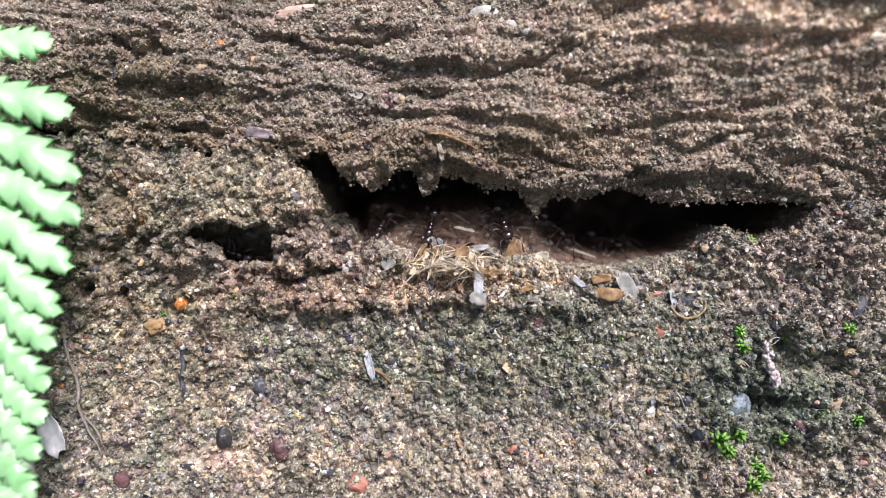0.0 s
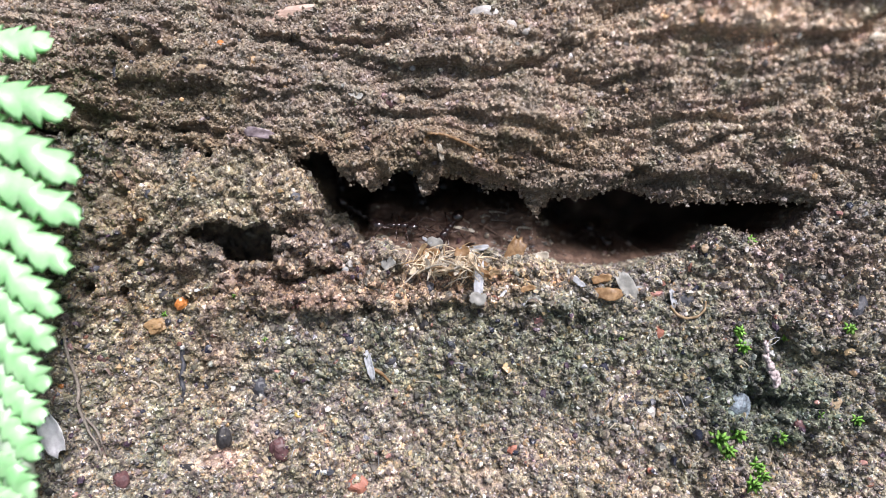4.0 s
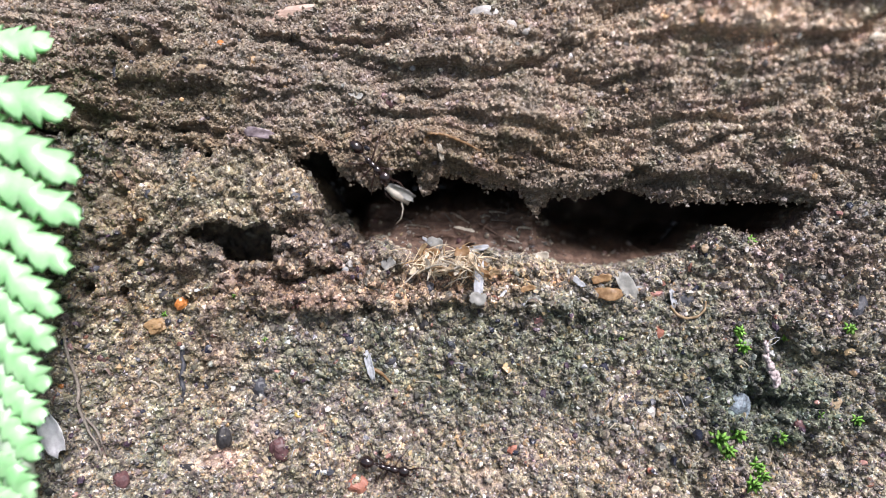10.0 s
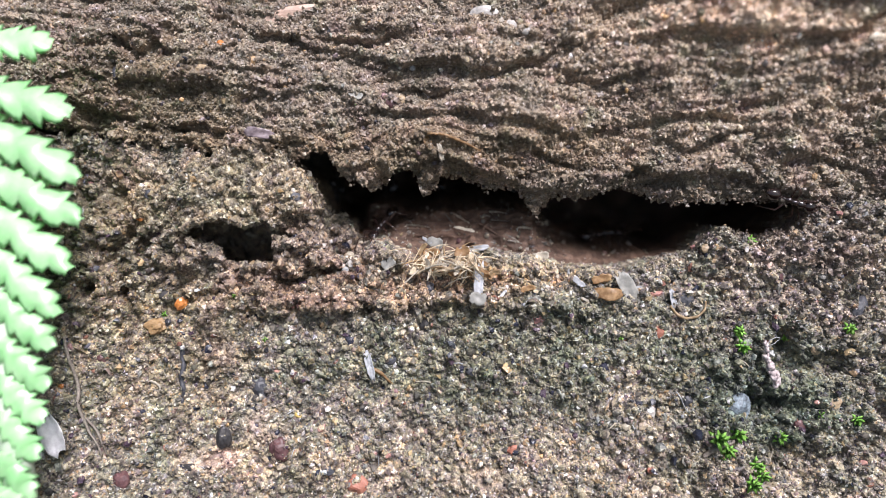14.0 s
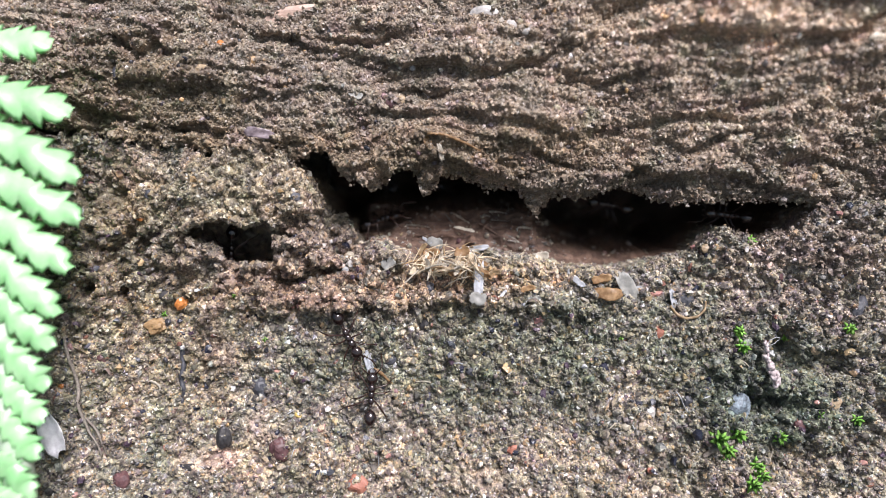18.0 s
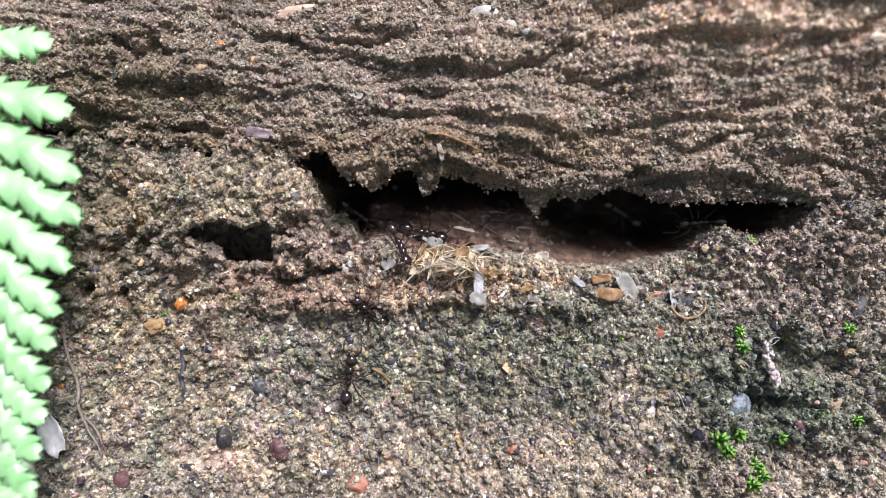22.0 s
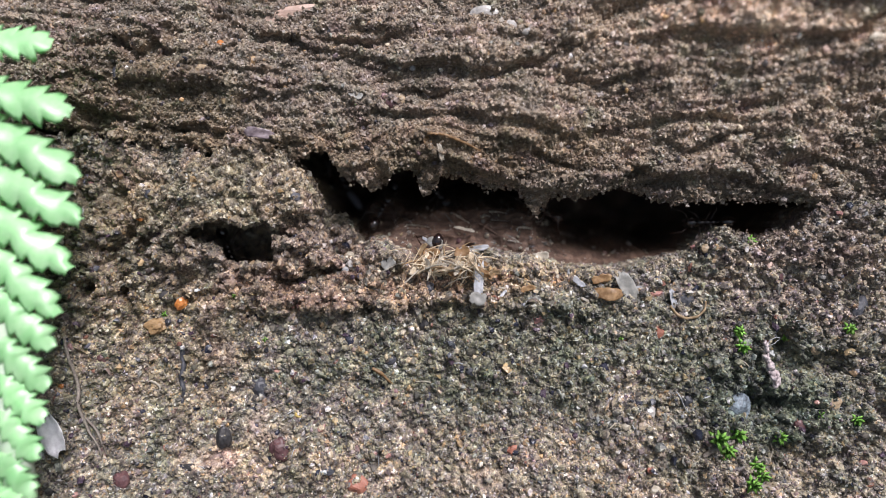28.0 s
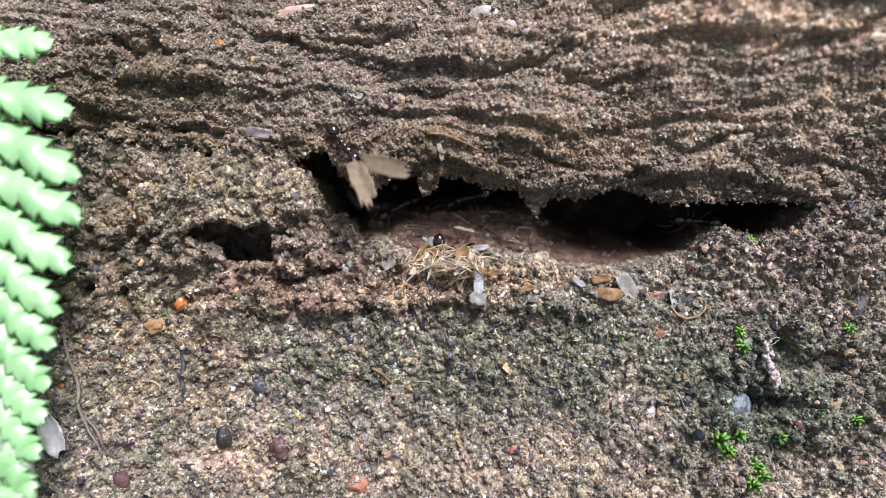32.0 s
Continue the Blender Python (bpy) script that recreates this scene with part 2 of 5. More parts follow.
def sand_material(name, grain_stops, tint_a, tint_b, pick_by="cell", gloss=0.45, zones=(), cast=(0.96, 1.025, 1.27), other=(), blend=0.0, mottle=1.0):
    """Sandy stone: grain colours, stained at large scale. pick_by: one colour a cell, a grain of a joined mesh, or an object."""
    m, nodes, links, bsdf = material(name)
    vec = object_coords(nodes)
    if pick_by == "island":
        pick = nodes.new("ShaderNodeNewGeometry").outputs["Random Per Island"]
    elif pick_by == "object":
        pick = nodes.new("ShaderNodeObjectInfo").outputs["Random"]
    else:
        vor = nodes.new("ShaderNodeTexVoronoi")
        vor.inputs["Scale"].default_value = 3000
        links.new(vec, vor.inputs["Vector"])
        sep = nodes.new("ShaderNodeSeparateColor")
        links.new(vor.outputs["Color"], sep.inputs[0])
        pick = sep.outputs[0]
    col = mix(nodes, links, blend, ramp(nodes, links, pick, grain_stops, "CONSTANT"), (0.3, 0.265, 0.2))
    edge = add_noise(nodes, links, 200, 5, 0.7, vec).outputs["Fac"]
    for stops, spots in other:
        for centre, size in spots:
            col = mix(nodes, links, zone(nodes, links, vec, centre, size, edge), col, ramp(nodes, links, pick, stops, "CONSTANT"))
    big = add_noise(nodes, links, 110, 6, 0.7, vec)
    stain = ramp(nodes, links, big.outputs["Fac"], [(0.38, tint_a), (0.6, tint_b)])
    col = mix(nodes, links, 0.9, col, stain, "MULTIPLY")
    # local tints; on the upper rock the lightening ones stand in for light
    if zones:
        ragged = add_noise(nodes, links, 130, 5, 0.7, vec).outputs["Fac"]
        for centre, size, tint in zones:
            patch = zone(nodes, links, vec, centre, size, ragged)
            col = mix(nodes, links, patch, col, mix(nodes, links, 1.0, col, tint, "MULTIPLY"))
    middle = add_noise(nodes, links, 520, 3, 0.6, vec)
    col = mix(nodes, links, mottle, col, ramp(nodes, links, middle.outputs["Fac"], [(0.34, (0.48, 0.46, 0.5)), (0.48, (0.97, 0.97, 0.95)), (0.66, (1.42, 1.41, 1.33))]), "MULTIPLY")
    clots = add_noise(nodes, links, 1150, 2, 0.5, vec)
    col = mix(nodes, links, mottle, col, ramp(nodes, links, clots.outputs["Fac"], [(0.32, (0.5, 0.5, 0.56)), (0.45, (0.95, 0.95, 0.95)), (0.58, (1.08, 1.06, 1.0)), (0.7, (1.45, 1.42, 1.34))]), "MULTIPLY")
    damp = add_noise(nodes, links, 240, 4, 0.6, vec)
    col = mix(nodes, links, 1.0, col, ramp(nodes, links, damp.outputs["Color"], [(0.34, (0.86, 0.98, 0.84)), (0.44, (0.98, 1.0, 0.96)), (0.55, (1.05, 1.0, 0.94)), (0.66, (1.06, 0.96, 1.06))]), "MULTIPLY")
    small = add_noise(nodes, links, 4200, 3, 0.65, vec)
    speck = ramp(nodes, links, small.outputs["Fac"], [(0.3, (0.6, 0.58, 0.56)), (0.7, (1.2, 1.18, 1.16))])
    col = mix(nodes, links, 0.6, col, speck, "MULTIPLY")
    col = mix(nodes, links, 1.0, col, cast, "MULTIPLY")
    links.new(col, bsdf.inputs["Base Color"])
    bsdf.inputs["Roughness"].default_value = gloss
    bsdf.inputs["Specular IOR Level"].default_value = 0.5
    bumped(nodes, links, bsdf, small.outputs["Fac"], 0.6, 0.00015)
    return m


STONE = [(0, (0.14, 0.115, 0.09)), (0.13, (0.21, 0.172, 0.128)), (0.38, (0.3, 0.25, 0.185)), (0.62, (0.38, 0.325, 0.245)),
         (0.8, (0.24, 0.205, 0.17)), (0.88, (0.5, 0.45, 0.375)), (0.955, (0.36, 0.25, 0.14)), (0.975, (0.66, 0.63, 0.58))]
LOWER = [(0, (0.035, 0.036, 0.042)), (0.11, (0.12, 0.105, 0.095)), (0.24, (0.22, 0.205, 0.14)), (0.44, (0.36, 0.31, 0.21)),
         (0.62, (0.2, 0.165, 0.17)), (0.7, (0.5, 0.44, 0.33)), (0.83, (0.42, 0.28, 0.14)), (0.88, (0.27, 0.28, 0.24)), (0.92, (0.82, 0.79, 0.72)), (0.965, (0.2, 0.13, 0.13))]
# patches above 1 paint light onto the upper rock's right side and top
UP_TINT_AND_LIGHT = [((46, 26), (46, 16), (1.5, 1.46, 1.42)), ((58, 30), (26, 10), (1.2, 1.2, 1.2)), ((-50, 22), (22, 12), (0.82, 0.8, 0.7)), ((15, 36), (60, 8), (1.04, 1.03, 1.02)), ((-5, 15), (40, 5), (0.92, 0.86, 0.76))]
LOW_ZONES = [((1, -5.5), (17, 4.2), (1.22, 1.2, 1.14)), ((-14, -6), (27, 5.5), (1.2, 1.08, 0.99)), ((6, -18), (30, 9), (0.8, 0.86, 0.8)), ((-46, -16), (16, 14), (1.04, 0.98, 0.88)), ((53, -24), (15, 12), (0.56, 0.69, 0.64)),
             ((-30, -33), (13, 4.5), (1.12, 1.07, 1.02)), ((-34, 9), (22, 8), (1.2, 1.16, 1.03)), ((62, -2), (16, 12), (1.06, 1.01, 1.03)),
             ((8, -37), (62, 9), (1.22, 1.16, 1.12)), ((-58, 2), (15, 16), (0.78, 0.74, 0.66)), ((12, -4), (14, 2.5), (1.4, 1.25, 1.12)), ((29, -13), (14, 6.5), (0.8, 0.86, 0.82))]
PALE = [(0, (0.36, 0.29, 0.22)), (0.25, (0.46, 0.375, 0.285)), (0.6, (0.54, 0.455, 0.355)), (0.82, (0.4, 0.35, 0.29)), (0.92, (0.62, 0.56, 0.47)), (0.97, (0.2, 0.15, 0.13))]
SOIL = [(0, (0.13, 0.1, 0.082)), (0.25, (0.26, 0.205, 0.158)), (0.55, (0.35, 0.288, 0.222)), (0.8, (0.41, 0.31, 0.21)), (0.93, (0.58, 0.52, 0.45))]
CRUST = [(STONE, [((-36, 9), (24, 9)), ((56, 2), (14, 6))]), (SOIL, [((-18, -5), (26, 5.5)), ((-20, 1), (7, 5)), ((-38.5, -2), (5, 3)), ((-36.5, -15), (3.2, 6))]),
         (PALE, [((-28.6, -28.6), (4.0, 2.8)), ((-36, -33.5), (7, 1.8)), ((6, -37), (6, 2.0))])]
# light on the top right ledge, put into the stone colour
UP_TINT_AND_LIGHT += [((45, 33), (18, 4.5), (1.35, 1.3, 1.3))]
M_UP = sand_material("weathered_sandstone", STONE, (0.6, 0.57, 0.54), (1.05, 1.0, 0.95), "cell", 0.5, UP_TINT_AND_LIGHT, (0.965, 0.995, 1.17), blend=0.3, mottle=0.5)
M_UPG = sand_material("sandstone_grains", STONE, (0.65, 0.62, 0.59), (1.1, 1.06, 1.0), "island", 0.36, UP_TINT_AND_LIGHT, (0.965, 0.995, 1.17), blend=0.3, mottle=0.5)
M_LOW = sand_material("damp_sandy_stone", LOWER, (0.66, 0.68, 0.62), (1.1, 1.06, 1.0), "cell", 0.45, LOW_ZONES, other=CRUST, blend=0.3)
M_LOWG = sand_material("damp_sand_grains", LOWER, (0.55, 0.58, 0.53), (1.12, 1.07, 1.0), "island", 0.33, LOW_ZONES, other=CRUST, blend=0.28)
CHIPS = [(0, (0.03, 0.032, 0.045)), (0.24, (0.075, 0.05, 0.065)), (0.42, (0.12, 0.12, 0.13)), (0.52, (0.2, 0.1, 0.07)), (0.6, (0.44, 0.32, 0.17)),
         (0.68, (0.62, 0.5, 0.34)), (0.8, (0.3, 0.3, 0.24)), (0.88, (0.62, 0.6, 0.56)), (0.96, (0.45, 0.25, 0.2))]
M_CHIPS = sand_material("mixed_chips", CHIPS, (0.9, 0.9, 0.9), (1.1, 1.08, 1.04), "island", 0.25)
M_GRIT = sand_material("coarse_grit", LOWER, (0.8, 0.8, 0.76), (1.1, 1.06, 1.0), "object", 0.28)


def rotten_wood():
    """Brown rotten wood with fine grain along the crevice."""
    m, nodes, links, bsdf = material("rotten_wood")
    vec = object_coords(nodes)
    mp = nodes.new("ShaderNodeMapping")
    mp.inputs["Scale"].default_value = (0.2, 0.6, 0.8)
    mp.inputs["Rotation"].default_value = (0, 0.08, 0)
    links.new(vec, mp.inputs["Vector"])
    streak = add_noise(nodes, links, 1500, 6, 0.7, mp.outputs[0])
    blot = add_noise(nodes, links, 160, 4, 0.6, vec)
    col = ramp(nodes, links, streak.outputs["Fac"], [(0.3, (0.05, 0.032, 0.025)), (0.5, (0.13, 0.085, 0.063)), (0.72, (0.27, 0.195, 0.148))])
    col = mix(nodes, links, 0.8, col, ramp(nodes, links, blot.outputs["Fac"], [(0.38, (0.4, 0.36, 0.34)), (0.62, (1.2, 1.08, 1.02))]), "MULTIPLY")
    links.new(col, bsdf.inputs["Base Color"])
    bsdf.inputs["Roughness"].default_value = 0.75
    bumped(nodes, links, bsdf, streak.outputs["Fac"], 0.6, 0.0004)
    return m


M_WOOD = rotten_wood()


# ---- mesh helpers ----
def mesh_from(name, verts, faces, mats, flat=False, face_mat=None):
    me = bpy.data.meshes.new(name)
    verts, faces = np.asarray(verts, np.float32), np.asarray(faces, np.int32)
    k = faces.shape[1]
    me.vertices.add(len(verts))
    me.vertices.foreach_set("co", verts.ravel())
    me.loops.add(faces.size)
    me.loops.foreach_set("vertex_index", faces.ravel())
    me.polygons.add(len(faces))
    me.polygons.foreach_set("loop_start", np.arange(0, faces.size, k, dtype=np.int32))
    me.polygons.foreach_set("use_smooth", np.full(len(faces), not flat))
    for m in mats:
        me.materials.append(m)
    if face_mat is not None:
        me.polygons.foreach_set("material_index", np.asarray(face_mat, np.int32))
    me.update(calc_edges=True)
    return me


def sheet(X, Y, Z):
    """Vertices and quads of a grid of points, millimetres to metres."""
    r, c = X.shape
    verts = np.stack([X, Y, Z], -1).reshape(-1, 3) * MM
    i = np.arange(r * c).reshape(r, c)
    quads = np.stack([i[:-1, :-1], i[:-1, 1:], i[1:, 1:], i[1:, :-1]], -1).reshape(-1, 4)
    return verts, quads


def part(name, bm, mat, parent, label="", loc=None):
    if isinstance(bm, bpy.types.Mesh):
        me = bm
    else:
        me = bpy.data.meshes.new(name)
        bm.to_mesh(me)
        bm.free()
        for p in me.polygons:
            p.use_smooth = True
        me.materials.append(mat)
    ob = new(name, me)
    ob.parent = parent
    if loc is not None:
        ob.matrix_basis = loc
    if label:
        tagged(ob, label)
    return ob


# ---- the lower wall with the crevice floor ----
gx = np.concatenate([np.linspace(-240, -88, 30), np.arange(-85, 85.01, 0.3), np.linspace(88, 240, 30)])
gz = np.concatenate([np.linspace(-240, -62, 35), np.arange(-60, 24.01, 0.3), np.linspace(26, 36, 5)])
GX, GZ = np.meshgrid(gx, gz)
v, f = sheet(GX, low_y(GX, GZ), GZ)
mid_face = v[f].mean(1) / MM
f = f[hole_in(mid_face[:, 0], mid_face[:, 2]) < 0.05]
fx, fz = v[f].mean(1)[:, 0] / MM, v[f].mean(1)[:, 2] / MM
floor_face = (fz - low_lip(fx) > 0.9 + 0.5 * vnoise(fx * 0.6, fz * 0.6, 7)) & (fx > -25)
wall_lower = tagged(new("wall_lower", mesh_from("wall_lower", v, f, [M_LOW, M_WOOD], face_mat=floor_face)),
                    "damp grey-brown sandy stone with a soil crust under a crevice", "rock wall", kind="structure")

# the pocket behind the hole in the crust
PU, PV = np.meshgrid(np.linspace(0, 2 * np.pi, 73), np.linspace(1, 0, 26))
PX, PZ = -36 + 13 * PV * np.cos(PU), -0.5 + 7.5 * PV * np.sin(PU)
v, f = sheet(PX, low_y(PX, PZ) + 0.3 + 13 * np.sqrt(np.clip(1 - PV ** 2, 0, 1)) + 0.5 * fbm(PX * 0.4, PZ * 0.4, 3, 15) * (1 - PV), PZ)
tagged(part("pocket", mesh_from("pocket", v, f, [M_LOW]), None, wall_lower, "dark earth pocket behind the hole"))

# ---- the upper rock: front, lip and underside ----
tt = np.concatenate([np.linspace(0, 1, 170) ** 1.15])
TX, TT = np.meshgrid(gx, tt)
lip = up_lip(TX)
FZ = lip + TT * (56 - lip)
FY = up_y(TX, FZ)
far_rows = np.linspace(60, 240, 25)
RX, RZ = np.meshgrid(gx, far_rows)
RY = up_y(TX[-1:], FZ[-1:]) + 0 * RZ
kk = np.linspace(1, 0, 40)[:-1]
KX, KK = np.meshgrid(gx, kk)
base = np.interp(gx, gx, np.convolve(np.pad(up_lip(gx, 0), 12, mode="edge"), np.ones(25) / 25, "valid"))
drop = KK * 52
UZ = up_lip(KX) + (base[None] + 0.7 - up_lip(KX)) * smooth(0, 2.4, drop) + 0.12 * drop + 0.3 * fbm(KX * 0.3, drop * 0.3, 3, 101)
UY = FY[:1] + drop
v, f = sheet(np.vstack([KX, TX, RX]), np.vstack([UY, FY, RY]), np.vstack([UZ, FZ, RZ]))
wall_upper = tagged(new("wall_upper", mesh_from("wall_upper", v, f, [M_UP])),
                    "weathered brown layered sandstone overhanging a dark crevice", "rock wall", kind="structure")


# ---- sand grains ----
def ico():
    bm = bmesh.new()
    bmesh.ops.create_icosphere(bm, subdivisions=1, radius=1)
    vs = np.array([p.co[:] for p in bm.verts])
    fs = np.array([[q.index for q in p.verts] for p in bm.faces])
    bm.free()
    return vs, fs


ICO_V, ICO_F = ico()
OCT_V = np.array([(1, 0, 0), (-1, 0, 0), (0, 1, 0), (0, -1, 0), (0, 0, 1), (0, 0, -1)], float)
OCT_F = np.array([(0, 2, 4), (2, 1, 4), (1, 3, 4), (3, 0, 4), (2, 0, 5), (1, 2, 5), (3, 1, 5), (0, 3, 5)])
RNG = np.random.default_rng(4)


def grain_mesh(name, pts, rad, mat, fine):
    """Many separate grains in one mesh; fine ones have eight faces, coarse ones twenty."""
    base_v, base_f = (OCT_V, OCT_F) if fine else (ICO_V, ICO_F)
    n, k = len(pts), len(base_v)
    shape = base_v[None] * (1 + 0.24 * RNG.standard_normal((n, k, 1)).clip(-1.3, 1.6))
    q, _ = np.linalg.qr(RNG.standard_normal((n, 3, 3)))
    sc = rad[:, None] * RNG.uniform(0.55, 1.4, (n, 3))
    vs = np.einsum("nij,nvj->nvi", q, shape * sc[:, None, :]) + pts[:, None]
    fs = (base_f[None] + k * np.arange(n)[:, None, None]).reshape(-1, 3)
    return mesh_from(name, vs.reshape(-1, 3) * MM, fs, [mat], flat=True)


def low_points(n, span=(-82, 82, -46, 22)):
    x = RNG.uniform(span[0], span[1], n)
    z = RNG.uniform(span[2], span[3], n)
    keep = (low_lip(x) - z > -0.8) & (hole_in(x, z) < -0.15)
    for px, pz, rx, rz, d in PITS[:3]:
        keep &= np.hypot((x - px) / rx, (z - pz) / rz) > 0.8
    x, z = x[keep], z[keep]
    return np.stack([x, low_y(x, z), z], -1)


def floor_points(n):
    x = RNG.uniform(-16, 46, n)
    z = RNG.uniform(-3, 10, n)
    keep = (low_lip(x) - z < -0.5) & (z < up_lip(x) + 1)
    x, z = x[keep], z[keep]
    return np.stack([x, low_y(x, z), z], -1)


def up_points(n, span=(-82, 88, 5, 50)):
    x = RNG.uniform(span[0], span[1], n)
    z = RNG.uniform(span[2], span[3], n)
    keep = z - up_lip(x) > -0.5
    x, z = x[keep], z[keep]
    return np.stack([x, up_y(x, z), z], -1)


def radii(n, m, spread=0.3, most=0.9):
    return np.clip(m * np.exp(spread * RNG.standard_normal(n)), 0.08, most)


def strew(wall, name, pts, rad, mat, fine, label):
    tagged(part(name, grain_mesh(name, pts, rad, mat, fine), None, wall, label), kind="stuff")


p = low_points(125000)
strew(wall_lower, "fine_sand", p + np.stack([0 * p[:, 0], RNG.normal(0.05, 0.08, len(p)), 0 * p[:, 0]], -1), radii(len(p), 0.21, 0.34), M_LOWG, True, "fine damp sand grains")
p = low_points(20000)
strew(wall_lower, "coarse_sand", p + np.stack([0 * p[:, 0], RNG.normal(0.07, 0.1, len(p)), 0 * p[:, 0]], -1), radii(len(p), 0.27, 0.4, 0.62), M_LOWG, False, "coarse damp sand grains")
p = low_points(2600)
p = p[plate_at(p[:, 0], p[:, 2]) < 0.3]
strew(wall_lower, "stone_chips", p + np.stack([0 * p[:, 0], RNG.normal(0.1, 0.08, len(p)), 0 * p[:, 0]], -1), radii(len(p), 0.33, 0.38, 0.8), M_CHIPS, False, "mixed dark and pale stone chips")
p = floor_points(900)
strew(wall_lower, "crumbs", p - [0, 0.1, 0], radii(len(p), 0.16, 0.4), M_LOWG, True, "crumbs on the crevice floor")
p = up_points(92000)
strew(wall_upper, "fine_sand", p + np.stack([0 * p[:, 0], RNG.normal(-0.05, 0.17, len(p)), 0 * p[:, 0]], -1), radii(len(p), 0.2), M_UPG, True, "fine brown sand grains")
p = up_points(14000)
strew(wall_upper, "coarse_sand", p + np.stack([0 * p[:, 0], RNG.normal(-0.1, 0.2, len(p)), 0 * p[:, 0]], -1), radii(len(p), 0.21, 0.3, 0.5), M_UPG, False, "coarse brown sand grains")
# crumbs that hang from the lip and stand on the rim of the crust
x = RNG.uniform(-27, 75, 7000)
z = up_lip(x) + RNG.normal(0.2, 0.45, 7000)
strew(wall_upper, "lip_crumbs", np.stack([x, up_y(x, np.maximum(z, up_lip(x))) + RNG.uniform(-0.3, 1.2, 7000), z], -1), radii(7000, 0.2), M_UPG, True, "sand crumbs hanging from the lip")
x = np.concatenate([RNG.uniform(-62, -11, 4000), RNG.uniform(34, 66, 2200)])
z = low_lip(x) + RNG.normal(-0.1, 0.4, 6200)
strew(wall_lower, "rim_crumbs", np.stack([x, low_y(x, np.minimum(z, low_lip(x) - 0.1)) + RNG.uniform(-0.3, 1.0, 6200), z], -1), radii(6200, 0.2), M_LOWG, True, "sand crumbs on the rim of the crust")
# grains on the broken rim of the hole
x, z = RNG.uniform(-42, -25, 26000), RNG.uniform(-4, 6, 26000)
keep = (hole_in(x, z) > -0.5) & (hole_in(x, z) < 0.02)
x, z = x[keep], z[keep]
strew(wall_lower, "hole_crumbs", np.stack([x, low_y(x, z) + RNG.uniform(-0.4, 0.6, len(x)), z], -1), radii(len(x), 0.24, 0.35), M_LOWG, True, "sand crumbs on the rim of the hole")
# grains that cling to the steep sides of lumps, pits and rims
def steep_points(fn, inside, n, span):
    x, z = RNG.uniform(span[0], span[1], n), RNG.uniform(span[2], span[3], n)
    keep = inside(x, z)
    x, z = x[keep], z[keep]
    y = fn(x, z)
    g = np.hypot(fn(x + 0.15, z) - y, fn(x, z + 0.15) - y) / 0.15
    keep = (g > 0.9) & (RNG.uniform(0, 3.5, len(x)) < g)
    pts = np.stack([x, y, z], -1)[keep]
    pts[:, 1] += RNG.uniform(-0.3, 0.5, len(pts)) * g[keep].clip(0, 3) * 0.4 - 0.1
    return pts


p = steep_points(low_y, lambda x, z: (low_lip(x) - z > -0.9) & (hole_in(x, z) < -0.1), 60000, (-68, 68, -40, 18))
strew(wall_lower, "clinging_sand", p, radii(len(p), 0.22), M_LOWG, True, "sand grains clinging to steep sides")
p = steep_points(up_y, lambda x, z: z - up_lip(x) > -0.2, 50000, (-70, 80, 5, 48))
strew(wall_upper, "clinging_sand", p, radii(len(p), 0.21), M_UPG, True, "sand grains clinging to steep sides")


# ---- materials of the small things ----
def plain_material(name, dark, light, rough=0.5, scale=900, bump=0.3, through_light=0.0, spec=0.5):
    """A mottled surface between two colours; through_light lets light shine through thin pieces."""
    m, nodes, links, bsdf = material(name)
    vec = object_coords(nodes)
    n = add_noise(nodes, links, scale, 5, 0.65, vec)
    info = nodes.new("ShaderNodeObjectInfo")
    col = ramp(nodes, links, n.outputs["Fac"], [(0.32, dark), (0.68, light)])
    shade = ramp(nodes, links, info.outputs["Random"], [(0, (0.8, 0.8, 0.8)), (1, (1.1, 1.1, 1.1))])
    col = mix(nodes, links, 1.0, col, shade, "MULTIPLY")
    links.new(col, bsdf.inputs["Base Color"])
    bsdf.inputs["Roughness"].default_value, bsdf.inputs["Specular IOR Level"].default_value = rough, spec
    bumped(nodes, links, bsdf, n.outputs["Fac"], bump, 0.0002)
    if through_light:
        t = nodes.new("ShaderNodeBsdfTranslucent")
        links.new(col, t.inputs["Color"])
        mx = nodes.new("ShaderNodeMixShader")
        mx.inputs[0].default_value = through_light
        links.new(bsdf.outputs[0], mx.inputs[1])
        links.new(t.outputs[0], mx.inputs[2])
        links.new(mx.outputs[0], nodes["Material Output"].inputs["Surface"])
    return m


